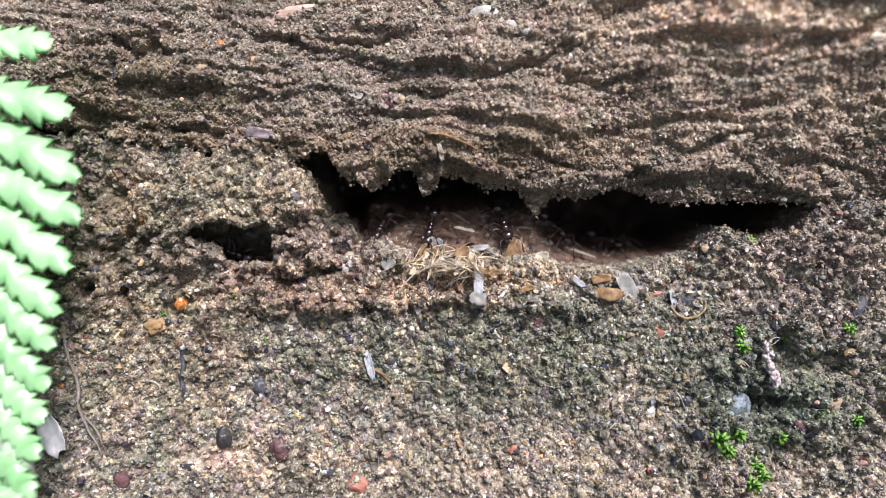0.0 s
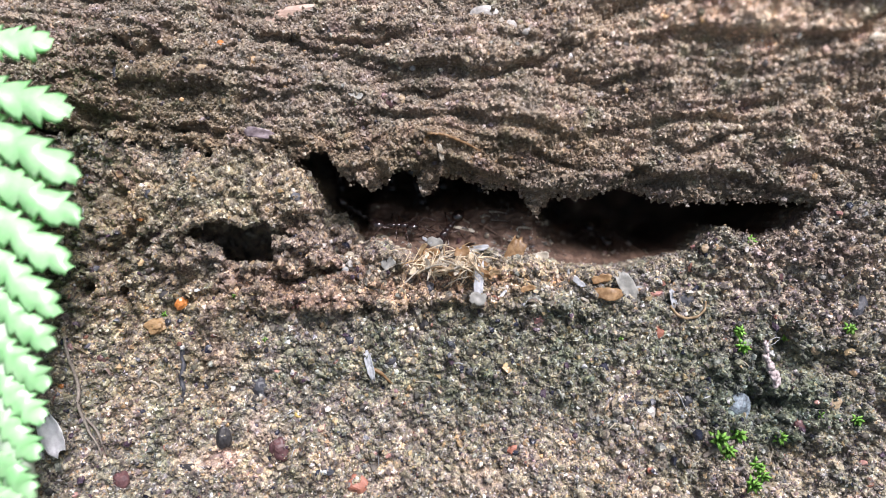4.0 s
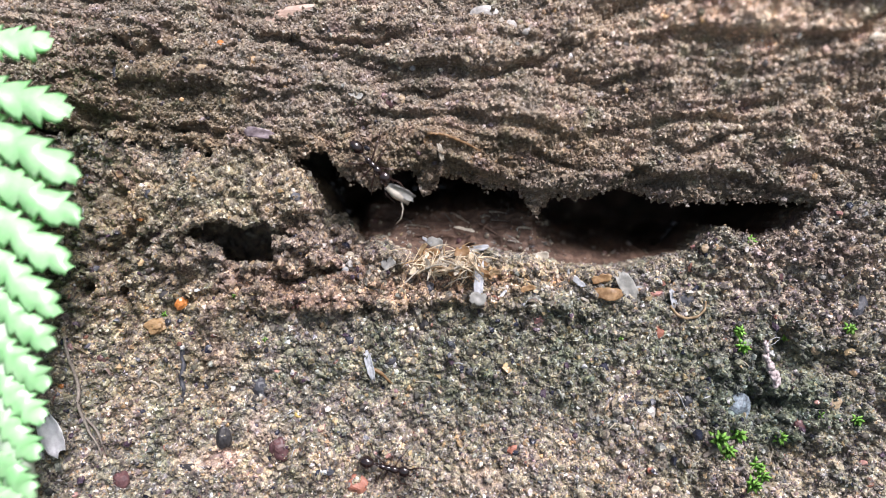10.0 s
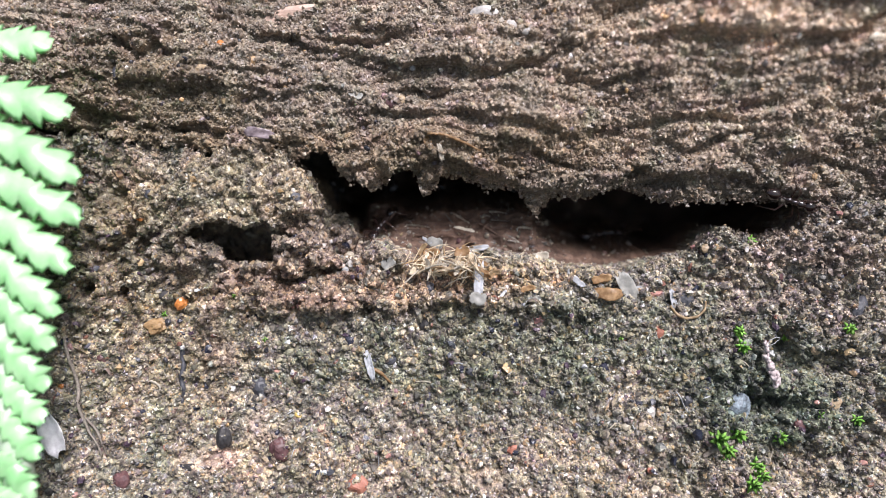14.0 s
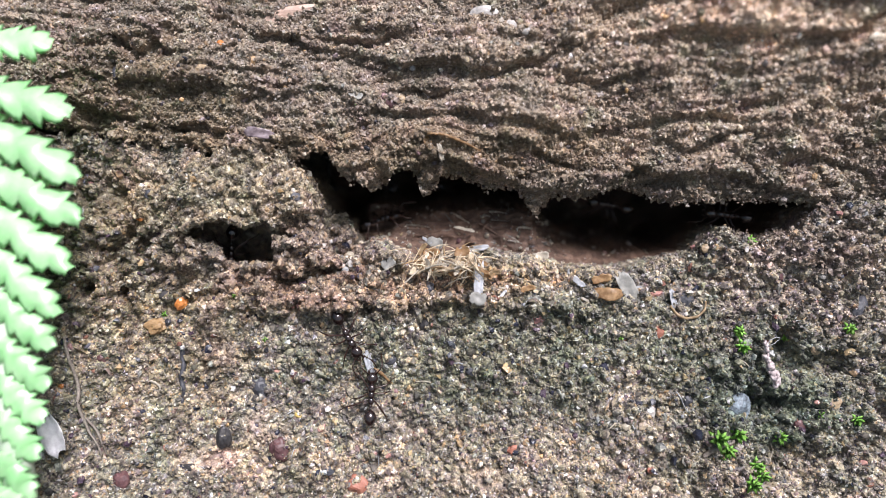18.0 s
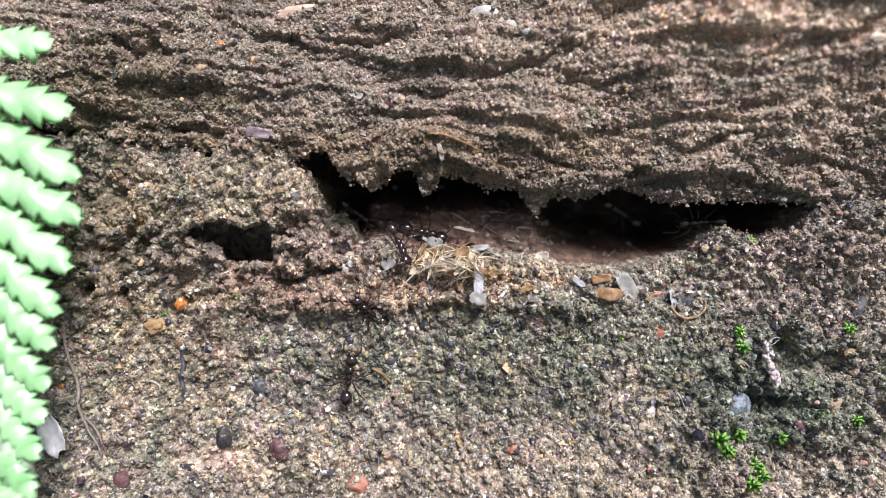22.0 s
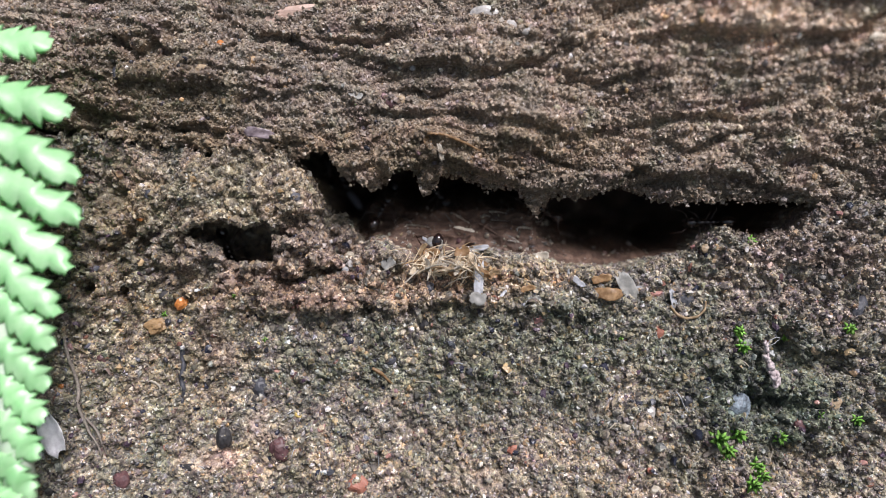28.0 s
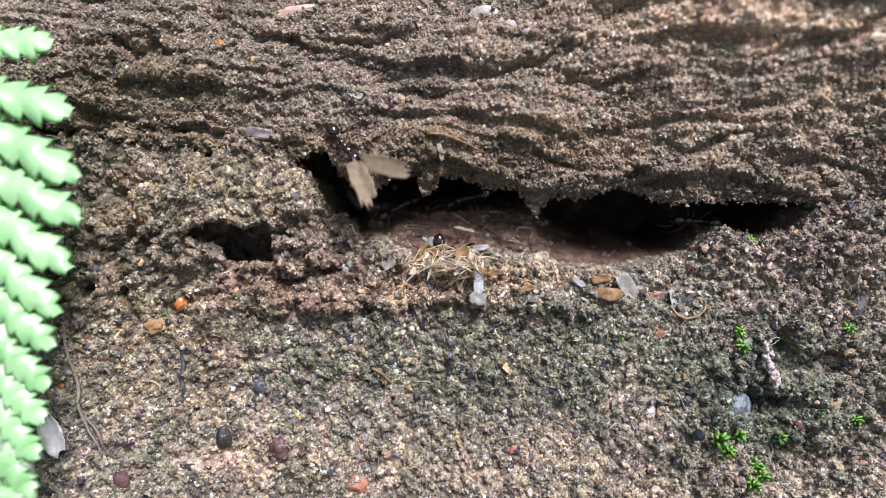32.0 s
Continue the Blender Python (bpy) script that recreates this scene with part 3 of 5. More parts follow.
STONES = {
    "orange": (plain_material("orange_seed_coat", (0.36, 0.12, 0.03), (0.55, 0.22, 0.06), 0.3), "smooth orange-brown seed lodged in the sandy wall"),
    "ochre": (plain_material("ochre_stone", (0.3, 0.18, 0.08), (0.48, 0.32, 0.17), 0.5), "rounded ochre pebble set in the sandy wall"),
    "maroon": (plain_material("maroon_stone", (0.055, 0.025, 0.028), (0.15, 0.075, 0.075), 0.45), "dark maroon stone chip in the sandy wall"),
    "dark": (plain_material("dark_stone", (0.016, 0.016, 0.018), (0.06, 0.055, 0.055), 0.5), "dark grey stone chip in the sandy wall"),
    "red": (plain_material("red_stone", (0.26, 0.09, 0.06), (0.42, 0.19, 0.13), 0.55), "brick-red grit pebble in the sandy wall"),
    "slate": (plain_material("slate_stone", (0.03, 0.034, 0.042), (0.1, 0.1, 0.115), 0.5), "slate-blue stone chip in the sandy wall"),
    "bluegrey": (plain_material("blue_grey_stone", (0.05, 0.055, 0.065), (0.3, 0.37, 0.42), 0.5, 1100, 0.9), "blue-grey quartz pebble with a pale rim"),
    "tan": (plain_material("tan_stone", (0.32, 0.23, 0.14), (0.5, 0.39, 0.26), 0.5), "small tan pebble in the sandy wall"),
    "pink": (plain_material("pink_stone", (0.42, 0.28, 0.22), (0.62, 0.46, 0.38), 0.55), "pale pink sandstone chip on the rock"),
    "cream": (plain_material("cream_stone", (0.32, 0.28, 0.21), (0.56, 0.5, 0.4), 0.4), "cream quartz pebble in the sandy rock"),
    "white": (plain_material("white_quartz", (0.3, 0.28, 0.26), (0.58, 0.56, 0.53), 0.25), "glassy white quartz grain on the rock"),
    "grey": (plain_material("grey_stone", (0.2, 0.2, 0.2), (0.42, 0.43, 0.44), 0.45), "pale grey stone chip on the rock"),
    "yellow": (plain_material("yellow_quartz", (0.5, 0.35, 0.1), (0.7, 0.55, 0.22), 0.35), "translucent yellow quartz grain in the wall"),
}
M_STRAW = plain_material("dry_straw", (0.6, 0.47, 0.31), (0.9, 0.79, 0.6), 0.5, 1500, 0.3, 0.25)
M_ORANGE_HUSK = plain_material("amber_husk", (0.23, 0.125, 0.055), (0.52, 0.34, 0.18), 0.35, 1200, 0.3, 0.35)
M_TAN_HUSK = plain_material("tan_husk", (0.36, 0.24, 0.12), (0.62, 0.47, 0.3), 0.35, 1200, 0.3, 0.4)
M_PALE_HUSK = plain_material("pale_husk", (0.5, 0.44, 0.35), (0.75, 0.7, 0.6), 0.4, 1200, 0.3, 0.4)
M_WHITE_HUSK = plain_material("white_film", (0.42, 0.43, 0.45), (0.76, 0.78, 0.82), 0.3, 1000, 0.3, 0.4)
M_GREY_FILM = plain_material("grey_film", (0.32, 0.32, 0.3), (0.55, 0.54, 0.5), 0.4, 1200, 0.3, 0.4)
M_SHELL = plain_material("white_shell", (0.66, 0.64, 0.68), (0.94, 0.93, 0.95), 0.25, 700, 0.4, 0.2)
M_LILAC = plain_material("lilac_shell", (0.55, 0.44, 0.44), (0.88, 0.8, 0.79), 0.35, 900, 0.4, 0.2)
M_LILAC_HUSK = plain_material("lilac_husk", (0.1, 0.07, 0.08), (0.46, 0.38, 0.4), 0.25, 700, 0.5, 0.1)
M_ROOT = plain_material("dead_root", (0.12, 0.1, 0.085), (0.3, 0.26, 0.22), 0.7, 2500, 0.5)
M_MOSS = plain_material("moss_green", (0.18, 0.46, 0.05), (0.42, 0.76, 0.18), 0.45, 1500, 0.2, 0.35)
M_FERN = plain_material("fern_green", (0.36, 0.8, 0.33), (0.62, 0.95, 0.56), 0.38, 260, 0.15, 0.3, 0.9)
M_STALK = plain_material("fern_stalk", (0.66, 0.86, 0.6), (0.84, 0.95, 0.8), 0.35, 300, 0.2, 0.2)
M_WING = plain_material("papery_wing", (0.26, 0.2, 0.13), (0.46, 0.37, 0.26), 0.5, 900, 0.4, 0.35)
M_ANT = plain_material("ant_shell", (0.006, 0.005, 0.006), (0.03, 0.016, 0.014), 0.1, 2500, 0.03, 0, 0.9)
M_ANT_LEG = plain_material("ant_leg", (0.02, 0.01, 0.008), (0.05, 0.026, 0.02), 0.25, 2500, 0.1)


def even_map(fn, x0, x1, z0, z1, step=0.4):
    """The rock's depth on a regular grid, evened out over a millimetre."""
    mx, mz = np.meshgrid(np.arange(x0, x1, step), np.arange(z0, z1, step))
    m = np.pad(fn(mx, mz), 1, mode="edge")
    m = (m[:-2] + 2 * m[1:-1] + m[2:]) / 4
    return (m[:, :-2] + 2 * m[:, 1:-1] + m[:, 2:]) / 4, x0, z0, step


MAPS = {"low": even_map(low_y, -84, 84, -60, 24), "up": even_map(up_y, -84, 94, 4, 66)}


def surface(layer, x, z):
    """Depth of the rock at a spot."""
    m, x0, z0, step = MAPS[layer]
    a, b = min(max((z - z0) / step, 0), m.shape[0] - 1.01), min(max((x - x0) / step, 0), m.shape[1] - 1.01)
    i, j = int(a), int(b)
    a, b = a - i, b - j
    return float((m[i, j] * (1 - b) + m[i, j + 1] * b) * (1 - a) + (m[i + 1, j] * (1 - b) + m[i + 1, j + 1] * b) * a)


def tube(bm, points, radii_list, sides=6):
    """A closed tube along points (mm), tapering."""
    pts = [Vector(p) * MM for p in points]
    rings = []
    for i, p in enumerate(pts):
        d = (pts[min(i + 1, len(pts) - 1)] - pts[max(i - 1, 0)]).normalized()
        q = d.to_track_quat("Z", "Y")
        rings.append([bm.verts.new(p + q @ Vector((math.cos(a) * radii_list[i] * MM, math.sin(a) * radii_list[i] * MM, 0)))
                      for a in [2 * math.pi * k / sides for k in range(sides)]])
    for a, b in zip(rings, rings[1:]):
        for k in range(sides):
            bm.faces.new((a[k], a[(k + 1) % sides], b[(k + 1) % sides], b[k]))
    bm.faces.new(rings[0][::-1])
    bm.faces.new(rings[-1])
    return bm


def ball(bm, centre, size, rings=10, turn=0.0, wobble=0.0):
    made = bmesh.ops.create_uvsphere(bm, u_segments=rings + 4, v_segments=rings, radius=1)["verts"]
    for p in made:
        c = p.co.copy()
        k = 1 + wobble * noise.noise(c * 1.7 + Vector(centre))
        p.co = Matrix.Rotation(turn, 3, "X") @ Vector((c.x * size[0] * k, c.y * size[1] * k, c.z * size[2] * k)) + Vector(centre)
        p.co *= MM
    return bm


def on_wall(layer, x, z, lift=0.0, turn=0.0, tilt=0.0, lean=0.0):
    """A pose on the wall: local z out of the wall, local x along it, turned by degrees."""
    y = surface(layer, x, z) - lift
    return pose(x * MM, y * MM, z * MM, 90) @ pose(0, 0, 0, 0, 0, turn) @ pose(0, 0, 0, tilt, lean, 0)


# ---- pebbles and chips ----
def stone_mesh(name, rx, rz, seed, mat, angular):
    bm = bmesh.new()
    bmesh.ops.create_icosphere(bm, subdivisions=2 if max(rx, rz) < 1.7 else 3, radius=1)
    for p in bm.verts:
        c = p.co.copy()
        k = 1 + 0.5 * noise.noise(c * 1.2 + Vector((seed * 7.1, 0, 0))) + 0.12 * noise.noise(c * 3.1 + Vector((0, seed * 3.3, 0)))
        k = min(k, angular)
        p.co = Vector((c.x * rx * k, c.y * rz * k, c.z * min(rx, rz) * 0.7 * k)) * MM
    me = bpy.data.meshes.new(name)
    bm.to_mesh(me)
    bm.free()
    me.materials.append(mat)
    for p in me.polygons:
        p.use_smooth = False
    return me


PEBBLES = []
PEBBLES += [(-41.6, -8.7, 1.07, 0.85, "orange", "low"), (-45.6, -12.3, 1.88, 1.34, "ochre", "low"), (-26.1, -32.0, 1.52, 2.06, "maroon", "low"),
            (-34.8, -30.0, 1.25, 1.88, "dark", "low"), (-13.7, -37.6, 1.79, 1.52, "red", "low"), (11.3, -32.1, 1.16, 0.98, "red", "low"),
            (34.4, -13.2, 1.07, 1.07, "red", "low"), (-29.5, -22.2, 1.34, 1.88, "slate", "low"), (-44.8, -7.5, 1.61, 0.89, "dark", "low"),
            (47.3, -25.8, 2.32, 2.41, "bluegrey", "low"), (38.9, -8.2, 1.25, 1.43, "slate", "low"), (42.2, 0.1, 0.89, 0.8, "tan", "low"),
            (51.8, -2.6, 0.72, 0.89, "pink", "low"), (-34.3, 31.5, 0.63, 0.72, "orange", "up"), (-34.0, 29.7, 1.07, 0.8, "cream", "up")]
PEBBLES += [(-42.6, 16.6, 1.07, 0.54, "cream", "up"), (-29.1, 28.8, 0.89, 0.8, "ochre", "up"), (-7.9, 22.3, 0.89, 0.98, "maroon", "up"),
            (-6.3, 22.9, 0.72, 0.8, "tan", "up"), (-24.2, 37.3, 4.2, 1.2, "pink", "up"), (16.1, 25.6, 0.98, 0.89, "pink", "up"),
            (-51.4, 27.6, 0.98, 1.16, "slate", "up"), (-23.5, -20.1, 0.8, 0.63, "maroon", "low"), (-54.7, -17.6, 1.16, 0.89, "maroon", "low"),
            (-50.8, -36.5, 1.34, 1.61, "maroon", "low"), (-40.3, -34.9, 1.79, 0.72, "dark", "low"), (-18.2, -35.0, 1.07, 0.8, "slate", "low"),
            (-2.9, -12.0, 0.98, 1.16, "dark", "low"), (4.4, -19.4, 0.89, 0.8, "slate", "low"), (33.1, -26.0, 0.98, 0.98, "white", "low")]
PEBBLES += [(29.2, -28.3, 0.89, 0.8, "cream", "low"), (39.2, -24.2, 1.07, 1.16, "slate", "low"), (57.4, -28.4, 0.98, 1.07, "maroon", "low"),
            (66.4, -9.4, 1.34, 2.23, "slate", "low"), (63.0, -24.8, 1.34, 0.98, "tan", "low"), (33.4, -35.5, 0.72, 0.63, "red", "low"),
            (34.2, -38.8, 0.98, 0.8, "cream", "low"), (27.1, -24.7, 0.54, 0.54, "white", "low"), (-21.7, -10.6, 0.45, 0.45, "white", "low"),
            (-10.6, -10.6, 0.72, 0.63, "cream", "low"), (-17.4, -10.5, 0.72, 0.54, "cream", "low"), (3.9, -10.5, 0.54, 0.63, "cream", "low"),
            (-1.3, -16.0, 0.45, 0.45, "white", "low"), (-8.4, -17.7, 0.98, 0.8, "slate", "low"), (-23.1, -26.5, 0.8, 0.54, "yellow", "low")]
PEBBLES += [(-29.1, -15.0, 0.45, 0.45, "yellow", "low"), (-60.7, -21.8, 0.54, 0.45, "orange", "low"), (-48.2, 4.9, 0.63, 0.54, "orange", "low"),
            (-22.5, 7.8, 0.98, 0.8, "slate", "low"), (-46.8, 8.8, 0.98, 0.89, "slate", "low"), (-36.8, 27.3, 1.07, 0.72, "tan", "up"),
            (27.0, 30.4, 0.72, 0.89, "white", "up"), (35.2, 32.2, 0.8, 0.8, "white", "up"), (10.1, 34.4, 0.89, 0.98, "white", "up"),
            (5.3, 37.2, 1.25, 0.8, "white", "up"), (43.9, 34.5, 1.07, 0.8, "cream", "up"), (60.6, 29.6, 1.61, 1.16, "cream", "up"),
            (55.2, 28.4, 1.16, 0.72, "pink", "up"), (-4.7, 27.8, 0.8, 0.89, "grey", "up"), (-10.6, 23.5, 0.72, 0.98, "cream", "up")]
PEBBLES += [(-14.3, 17.6, 0.54, 0.45, "tan", "up"), (61.2, 4.0, 0.63, 0.54, "white", "low"), (64.1, 5.5, 0.72, 0.63, "grey", "low"),
            (59.8, -4.1, 0.8, 0.72, "white", "low"), (53.1, -4.4, 0.89, 0.72, "maroon", "low"), (57.1, -10.7, 0.89, 0.8, "tan", "low"),
            (59.5, -16.2, 0.8, 0.72, "tan", "low"), (6.4, 36.6, 3.4, 1.6, "white", "up"), (10.4, 33.9, 1.8, 1.3, "white", "up"),
            (12.4, 32.7, 1.2, 1.1, "white", "up")]
MOSS = [(47.6, -13.1, 1.25), (47.7, -15.2, 1.52), (43.5, -30.7, 1.97), (47.0, -29.7, 1.61), (45.9, -32.1, 1.61), (50.1, -34.3, 1.7), (50.9, -36.0, 1.43), (48.9, -37.4, 1.61), (54.0, -30.5, 1.43), (64.6, -12.5, 1.25), (65.9, -27.0, 1.25), (49.0, 1.5, 1.07), (59.8, -26.3, 0.8), (28.2, -14.1, 0.54), (-33.4, -7.3, 0.54), (-28.3, -14.3, 0.63), (-44.8, -10.5, 0.63), (56.2, -14.7, 0.72), (45.1, -33.2, 0.72)]
for i, (x, z, rx, rz, colour, layer) in enumerate(PEBBLES):
    mat, label = STONES[colour]
    if layer == "up" and colour in ("white", "cream", "grey"):
        rx, rz = rx * 0.65, rz * 0.65
    ob = new("seed" if i == 0 else "pebble", stone_mesh("pebble", rx, rz, i, mat, 1.3 if i < 2 or colour == "bluegrey" else 1.05))
    ob.matrix_basis = on_wall(layer, x, z, 0.6 if i < 2 else 0.5 if colour == "bluegrey" else -0.08, random.uniform(-25, 25) if i else 35)
    tagged(ob, label, "seed" if i == 0 else "stone")


# ---- single grains of coarse grit in the walls ----
GRIT = [stone_mesh("sand_grain", 0.42, 0.36, 300 + k, M_GRIT, 1.02) for k in range(8)]
for wall, layer, count, span in ((wall_lower, "low", 290, (-66, 66, -38, 12)), (wall_upper, "up", 230, (-66, 66, 10, 36))):
    for k, (x, y, z) in enumerate((low_points if layer == "low" else up_points)(count, span)):
        g = part("sand_grain", GRIT[k % 8], None, wall)
        g.matrix_basis = pose(x * MM, (y - 0.15) * MM, z * MM, random.uniform(0, 360), random.uniform(0, 360), random.uniform(0, 360)) @ Matrix.Scale(random.uniform(0.7, 1.5), 4)


# ---- flakes, husks and fibres ----
def flake_mesh(w, h, curl=0.4, jag=0.12, thick=0.07, seed=0, fold=0.0):
    """A thin curled scrap with ragged ends, w by h mm, closed all round."""
    nu, nv = 9, 7
    bm = bmesh.new()
    sides = []
    for face in (1, -1):
        rows = []
        for i in range(nu):
            row = []
            for j in range(nv):
                u, v = i / (nu - 1) * 2 - 1, j / (nv - 1) * 2 - 1
                e = 1 + jag * noise.noise(Vector((u * 3 + seed * 5.7, v * 2, seed)))
                x = u * w / 2 * e * (1 - 0.12 * v * v)
                y = v * h / 2 * (1 + jag * 2 * noise.noise(Vector((u * 4, v + seed * 2.3, 1.5)))) * (1 - 0.25 * u ** 4)
                bend = curl * (u * u - 0.33) * w * 0.5 + fold * abs(v) * h * 0.5
                bend += 0.12 * min(w, h) * noise.noise(Vector((u * 1.5, v * 1.5, seed * 3.1)))
                row.append(bm.verts.new(Vector((x, y, bend + face * thick / 2)) * MM))
            rows.append(row)
        sides.append(rows)
        for i in range(nu - 1):
            for j in range(nv - 1):
                q = (rows[i][j], rows[i + 1][j], rows[i + 1][j + 1], rows[i][j + 1])
                bm.faces.new(q if face > 0 else q[::-1])
    a, b = sides
    edge = [(i, 0) for i in range(nu)] + [(nu - 1, j) for j in range(1, nv)] + [(i, nv - 1) for i in range(nu - 2, -1, -1)] + [(0, j) for j in range(nv - 2, 0, -1)]
    for (i, j), (k, l) in zip(edge, edge[1:] + edge[:1]):
        bm.faces.new((a[k][l], a[i][j], b[i][j], b[k][l]))
    return bm


def flake(name, mat, layer, x, z, w, h, turn, label, category, lift=0.25, tilt=0.0, lean=0.0, curl=0.35, fold=0.0, seed=1):
    ob = part(name, flake_mesh(w, h, curl, 0.22, 0.07, seed, fold), mat, None)
    ob.matrix_basis = on_wall(layer, x, z, lift, turn, tilt, lean)
    return tagged(ob, label, category)


def fibre(name, mat, layer, points, r, label, category, lift=0.2, bow=0.0, sides=6):
    """A thread laid over the wall from point to point."""
    xs, zs = np.array([p[0] for p in points], float), np.array([p[1] for p in points], float)
    s = np.linspace(0, 1, max(6, 4 * len(points)))
    t = np.linspace(0, 1, len(points))
    px, pz = np.interp(s, t, xs), np.interp(s, t, zs)
    for _ in range(2):
        px[1:-1], pz[1:-1] = (px[:-2] + 2 * px[1:-1] + px[2:]) / 4, (pz[:-2] + 2 * pz[1:-1] + pz[2:]) / 4
    py = np.array([surface(layer, a, b) for a, b in zip(px, pz)]) - lift - bow * np.sin(np.pi * s)
    for _ in range(4):
        py[1:-1] = np.minimum(py[1:-1], (py[:-2] + py[2:]) / 2)
    base = Vector((px[0], py[0], pz[0]))
    bm = tube(bmesh.new(), [Vector((a, b, c)) - base for a, b, c in zip(px, py, pz)],
              [r * (0.55 + 0.45 * math.sin(math.pi * min(1, 0.12 + k)) + 0.15 * random.uniform(-1, 1)) for k in s], sides)
    ob = part(name, bm, mat, None)
    ob.location = base * MM
    return tagged(ob, label, category)


fibre("dead_root", M_ROOT, "low", [(-60.1, -14.0), (-58.9, -17.3), (-58.4, -19.6), (-57.4, -22.3), (-57.5, -24.8), (-56.6, -27.2), (-55.9, -29.3), (-54.6, -30.4), (-54.0, -32.9)], 0.31,
      "thin grey dead root lying down the wall", "root", 0.7)
fibre("dead_root", M_ROOT, "low", [(-56.6, -26.8), (-55.2, -28.4), (-53.9, -30), (-53.3, -33)], 0.24, "thin grey dead rootlet beside a thicker root", "root", 0.4)
fibre("wood_sliver", STONES["slate"][0], "low", [(-41.4, -15.4), (-41.9, -17.4), (-41.6, -19.2), (-42.1, -21), (-41.5, -22.6), (-41.9, -24.7)], 0.5, "dark slate-grey sliver of wood on the wall", "splinter", 0.12)
fibre("curled_fibre", M_PALE_HUSK, "low", [(-48.2, -21.1), (-47, -20.9), (-46.0, -21.3), (-45.3, -22), (-45.3, -22.8)], 0.22, "pale curled fibre on the sand", "fibre", 0.3)
fibre("twig", M_ROOT, "low", [(41.6, -33.3), (43.2, -32.2), (46.2, -30.5)], 0.42, "short tan dry twig among the moss", "twig", 0.5)
fibre("hair", M_WHITE_HUSK, "low", [(37.0, -22.6), (37.9, -24.0), (38.8, -25.8)], 0.11, "fine white plant hair on the stone", "fibre", 0.5)
fibre("hair", M_PALE_HUSK, "low", [(9.2, -30.3), (12.8, -29.4)], 0.09, "fine pale plant hair on the stone", "fibre", 0.4)
fibre("straw", M_ORANGE_HUSK, "up", [(-2.3, 17.1), (0, 17.1), (1.6, 16.5), (3.6, 15.8), (5.6, 14.8)], 0.24, "curved orange straw on the upper rock", "straw", 1.0)
flake("husk", M_PALE_HUSK, "up", -0.35, 14.5, 0.7, 2.6, 12, "pale oat-like husk stuck on the upper rock", "husk", 0.5, 8)
flake("husk", M_ORANGE_HUSK, "up", -2.3, 15.9, 1.0, 2.2, 30, "tan husk stuck on the upper rock", "husk", 0.4, 0, 15, seed=5)
flake("seed_leaf", M_GREY_FILM, "up", -13.3, 23.4, 2.3, 1.1, -18, "grey papery seed wing on the upper rock", "husk", 0.4, -20, 0, 0.2, seed=7)
flake("lilac_husk", M_LILAC_HUSK, "up", -28.0, 17.6, 4.6, 1.6, -8, "shiny lilac-grey husk on the upper rock", "husk", 2.2, 5, 0, -0.25, 0.2, 3)
flake("shell_flake", M_SHELL, "low", -61.0, -29.2, 3.3, 6.2, 28, "curved white shell flake with a lilac sheen", "flake", 1.7, -8, 10, 0.5, 0, 4)
flake("white_flake", M_SHELL, "low", -61.9, -27.6, 2.6, 2.0, 10, "small white flake beside the shell flake", "flake", 0.8, 0, -20, 0.4, 0, 9)
# a knobbly pale insect case with hairs
case_bm = bmesh.new()
crumbs = random.Random(8)
for k in range(20):
    u = k / 19
    ball(case_bm, (0.3 * u + 1.5 * u * u + crumbs.gauss(0, 0.16), crumbs.gauss(0, 0.15), -5.8 * u + crumbs.gauss(0, 0.3)),
         [crumbs.uniform(0.3, 0.55) * (1.2 - 0.5 * abs(u - 0.65)) * (1.5 if q == 2 else 1) for q in range(3)], 7, crumbs.uniform(-0.6, 0.6), 0.9)
case = part("insect_case", case_bm, M_LILAC, None)
case.location = Vector((50.8, min(surface("low", 50.5, -16), surface("low", 51, -20)) - 1.3, -15.3)) * MM
tagged(case, "pinkish-white knobbly insect case hanging on the wall", "insect case")
part("hair", tube(bmesh.new(), [(0, 0, 0), (0.5, -0.3, 1.0), (1.4, -0.4, 1.5), (2.4, -0.2, 1.3)], [0.08, 0.07, 0.06, 0.04], 5), M_WHITE_HUSK, case)
part("hair", tube(bmesh.new(), [(0.3, 0, 0), (1.2, -0.3, 0.5), (2.0, -0.3, 1.2)], [0.08, 0.06, 0.04], 5), M_WHITE_HUSK, case)
# curled husk ring
ring = [(36.0, -9.0), (36.8, -10.3), (38.2, -11.0), (40.0, -10.8), (41.4, -9.6), (41.6, -8.2)]
fibre("curled_husk", M_TAN_HUSK, "low", ring, 0.26, "curled amber husk round a dark stone", "husk", 0.7)
flake("white_husk", M_WHITE_HUSK, "low", 36.5, -8.0, 1.2, 3.0, 14, "white scrap of husk in a curled husk", "husk", 0.7, 0, 25, seed=12)
fibre("tan_husk", M_ORANGE_HUSK, "low", [(-11.2, -18.9), (-10.4, -19.3), (-9.5, -19.9), (-8.3, -21.4)], 0.36, "curved tan husk on the sand", "husk", 0.4)

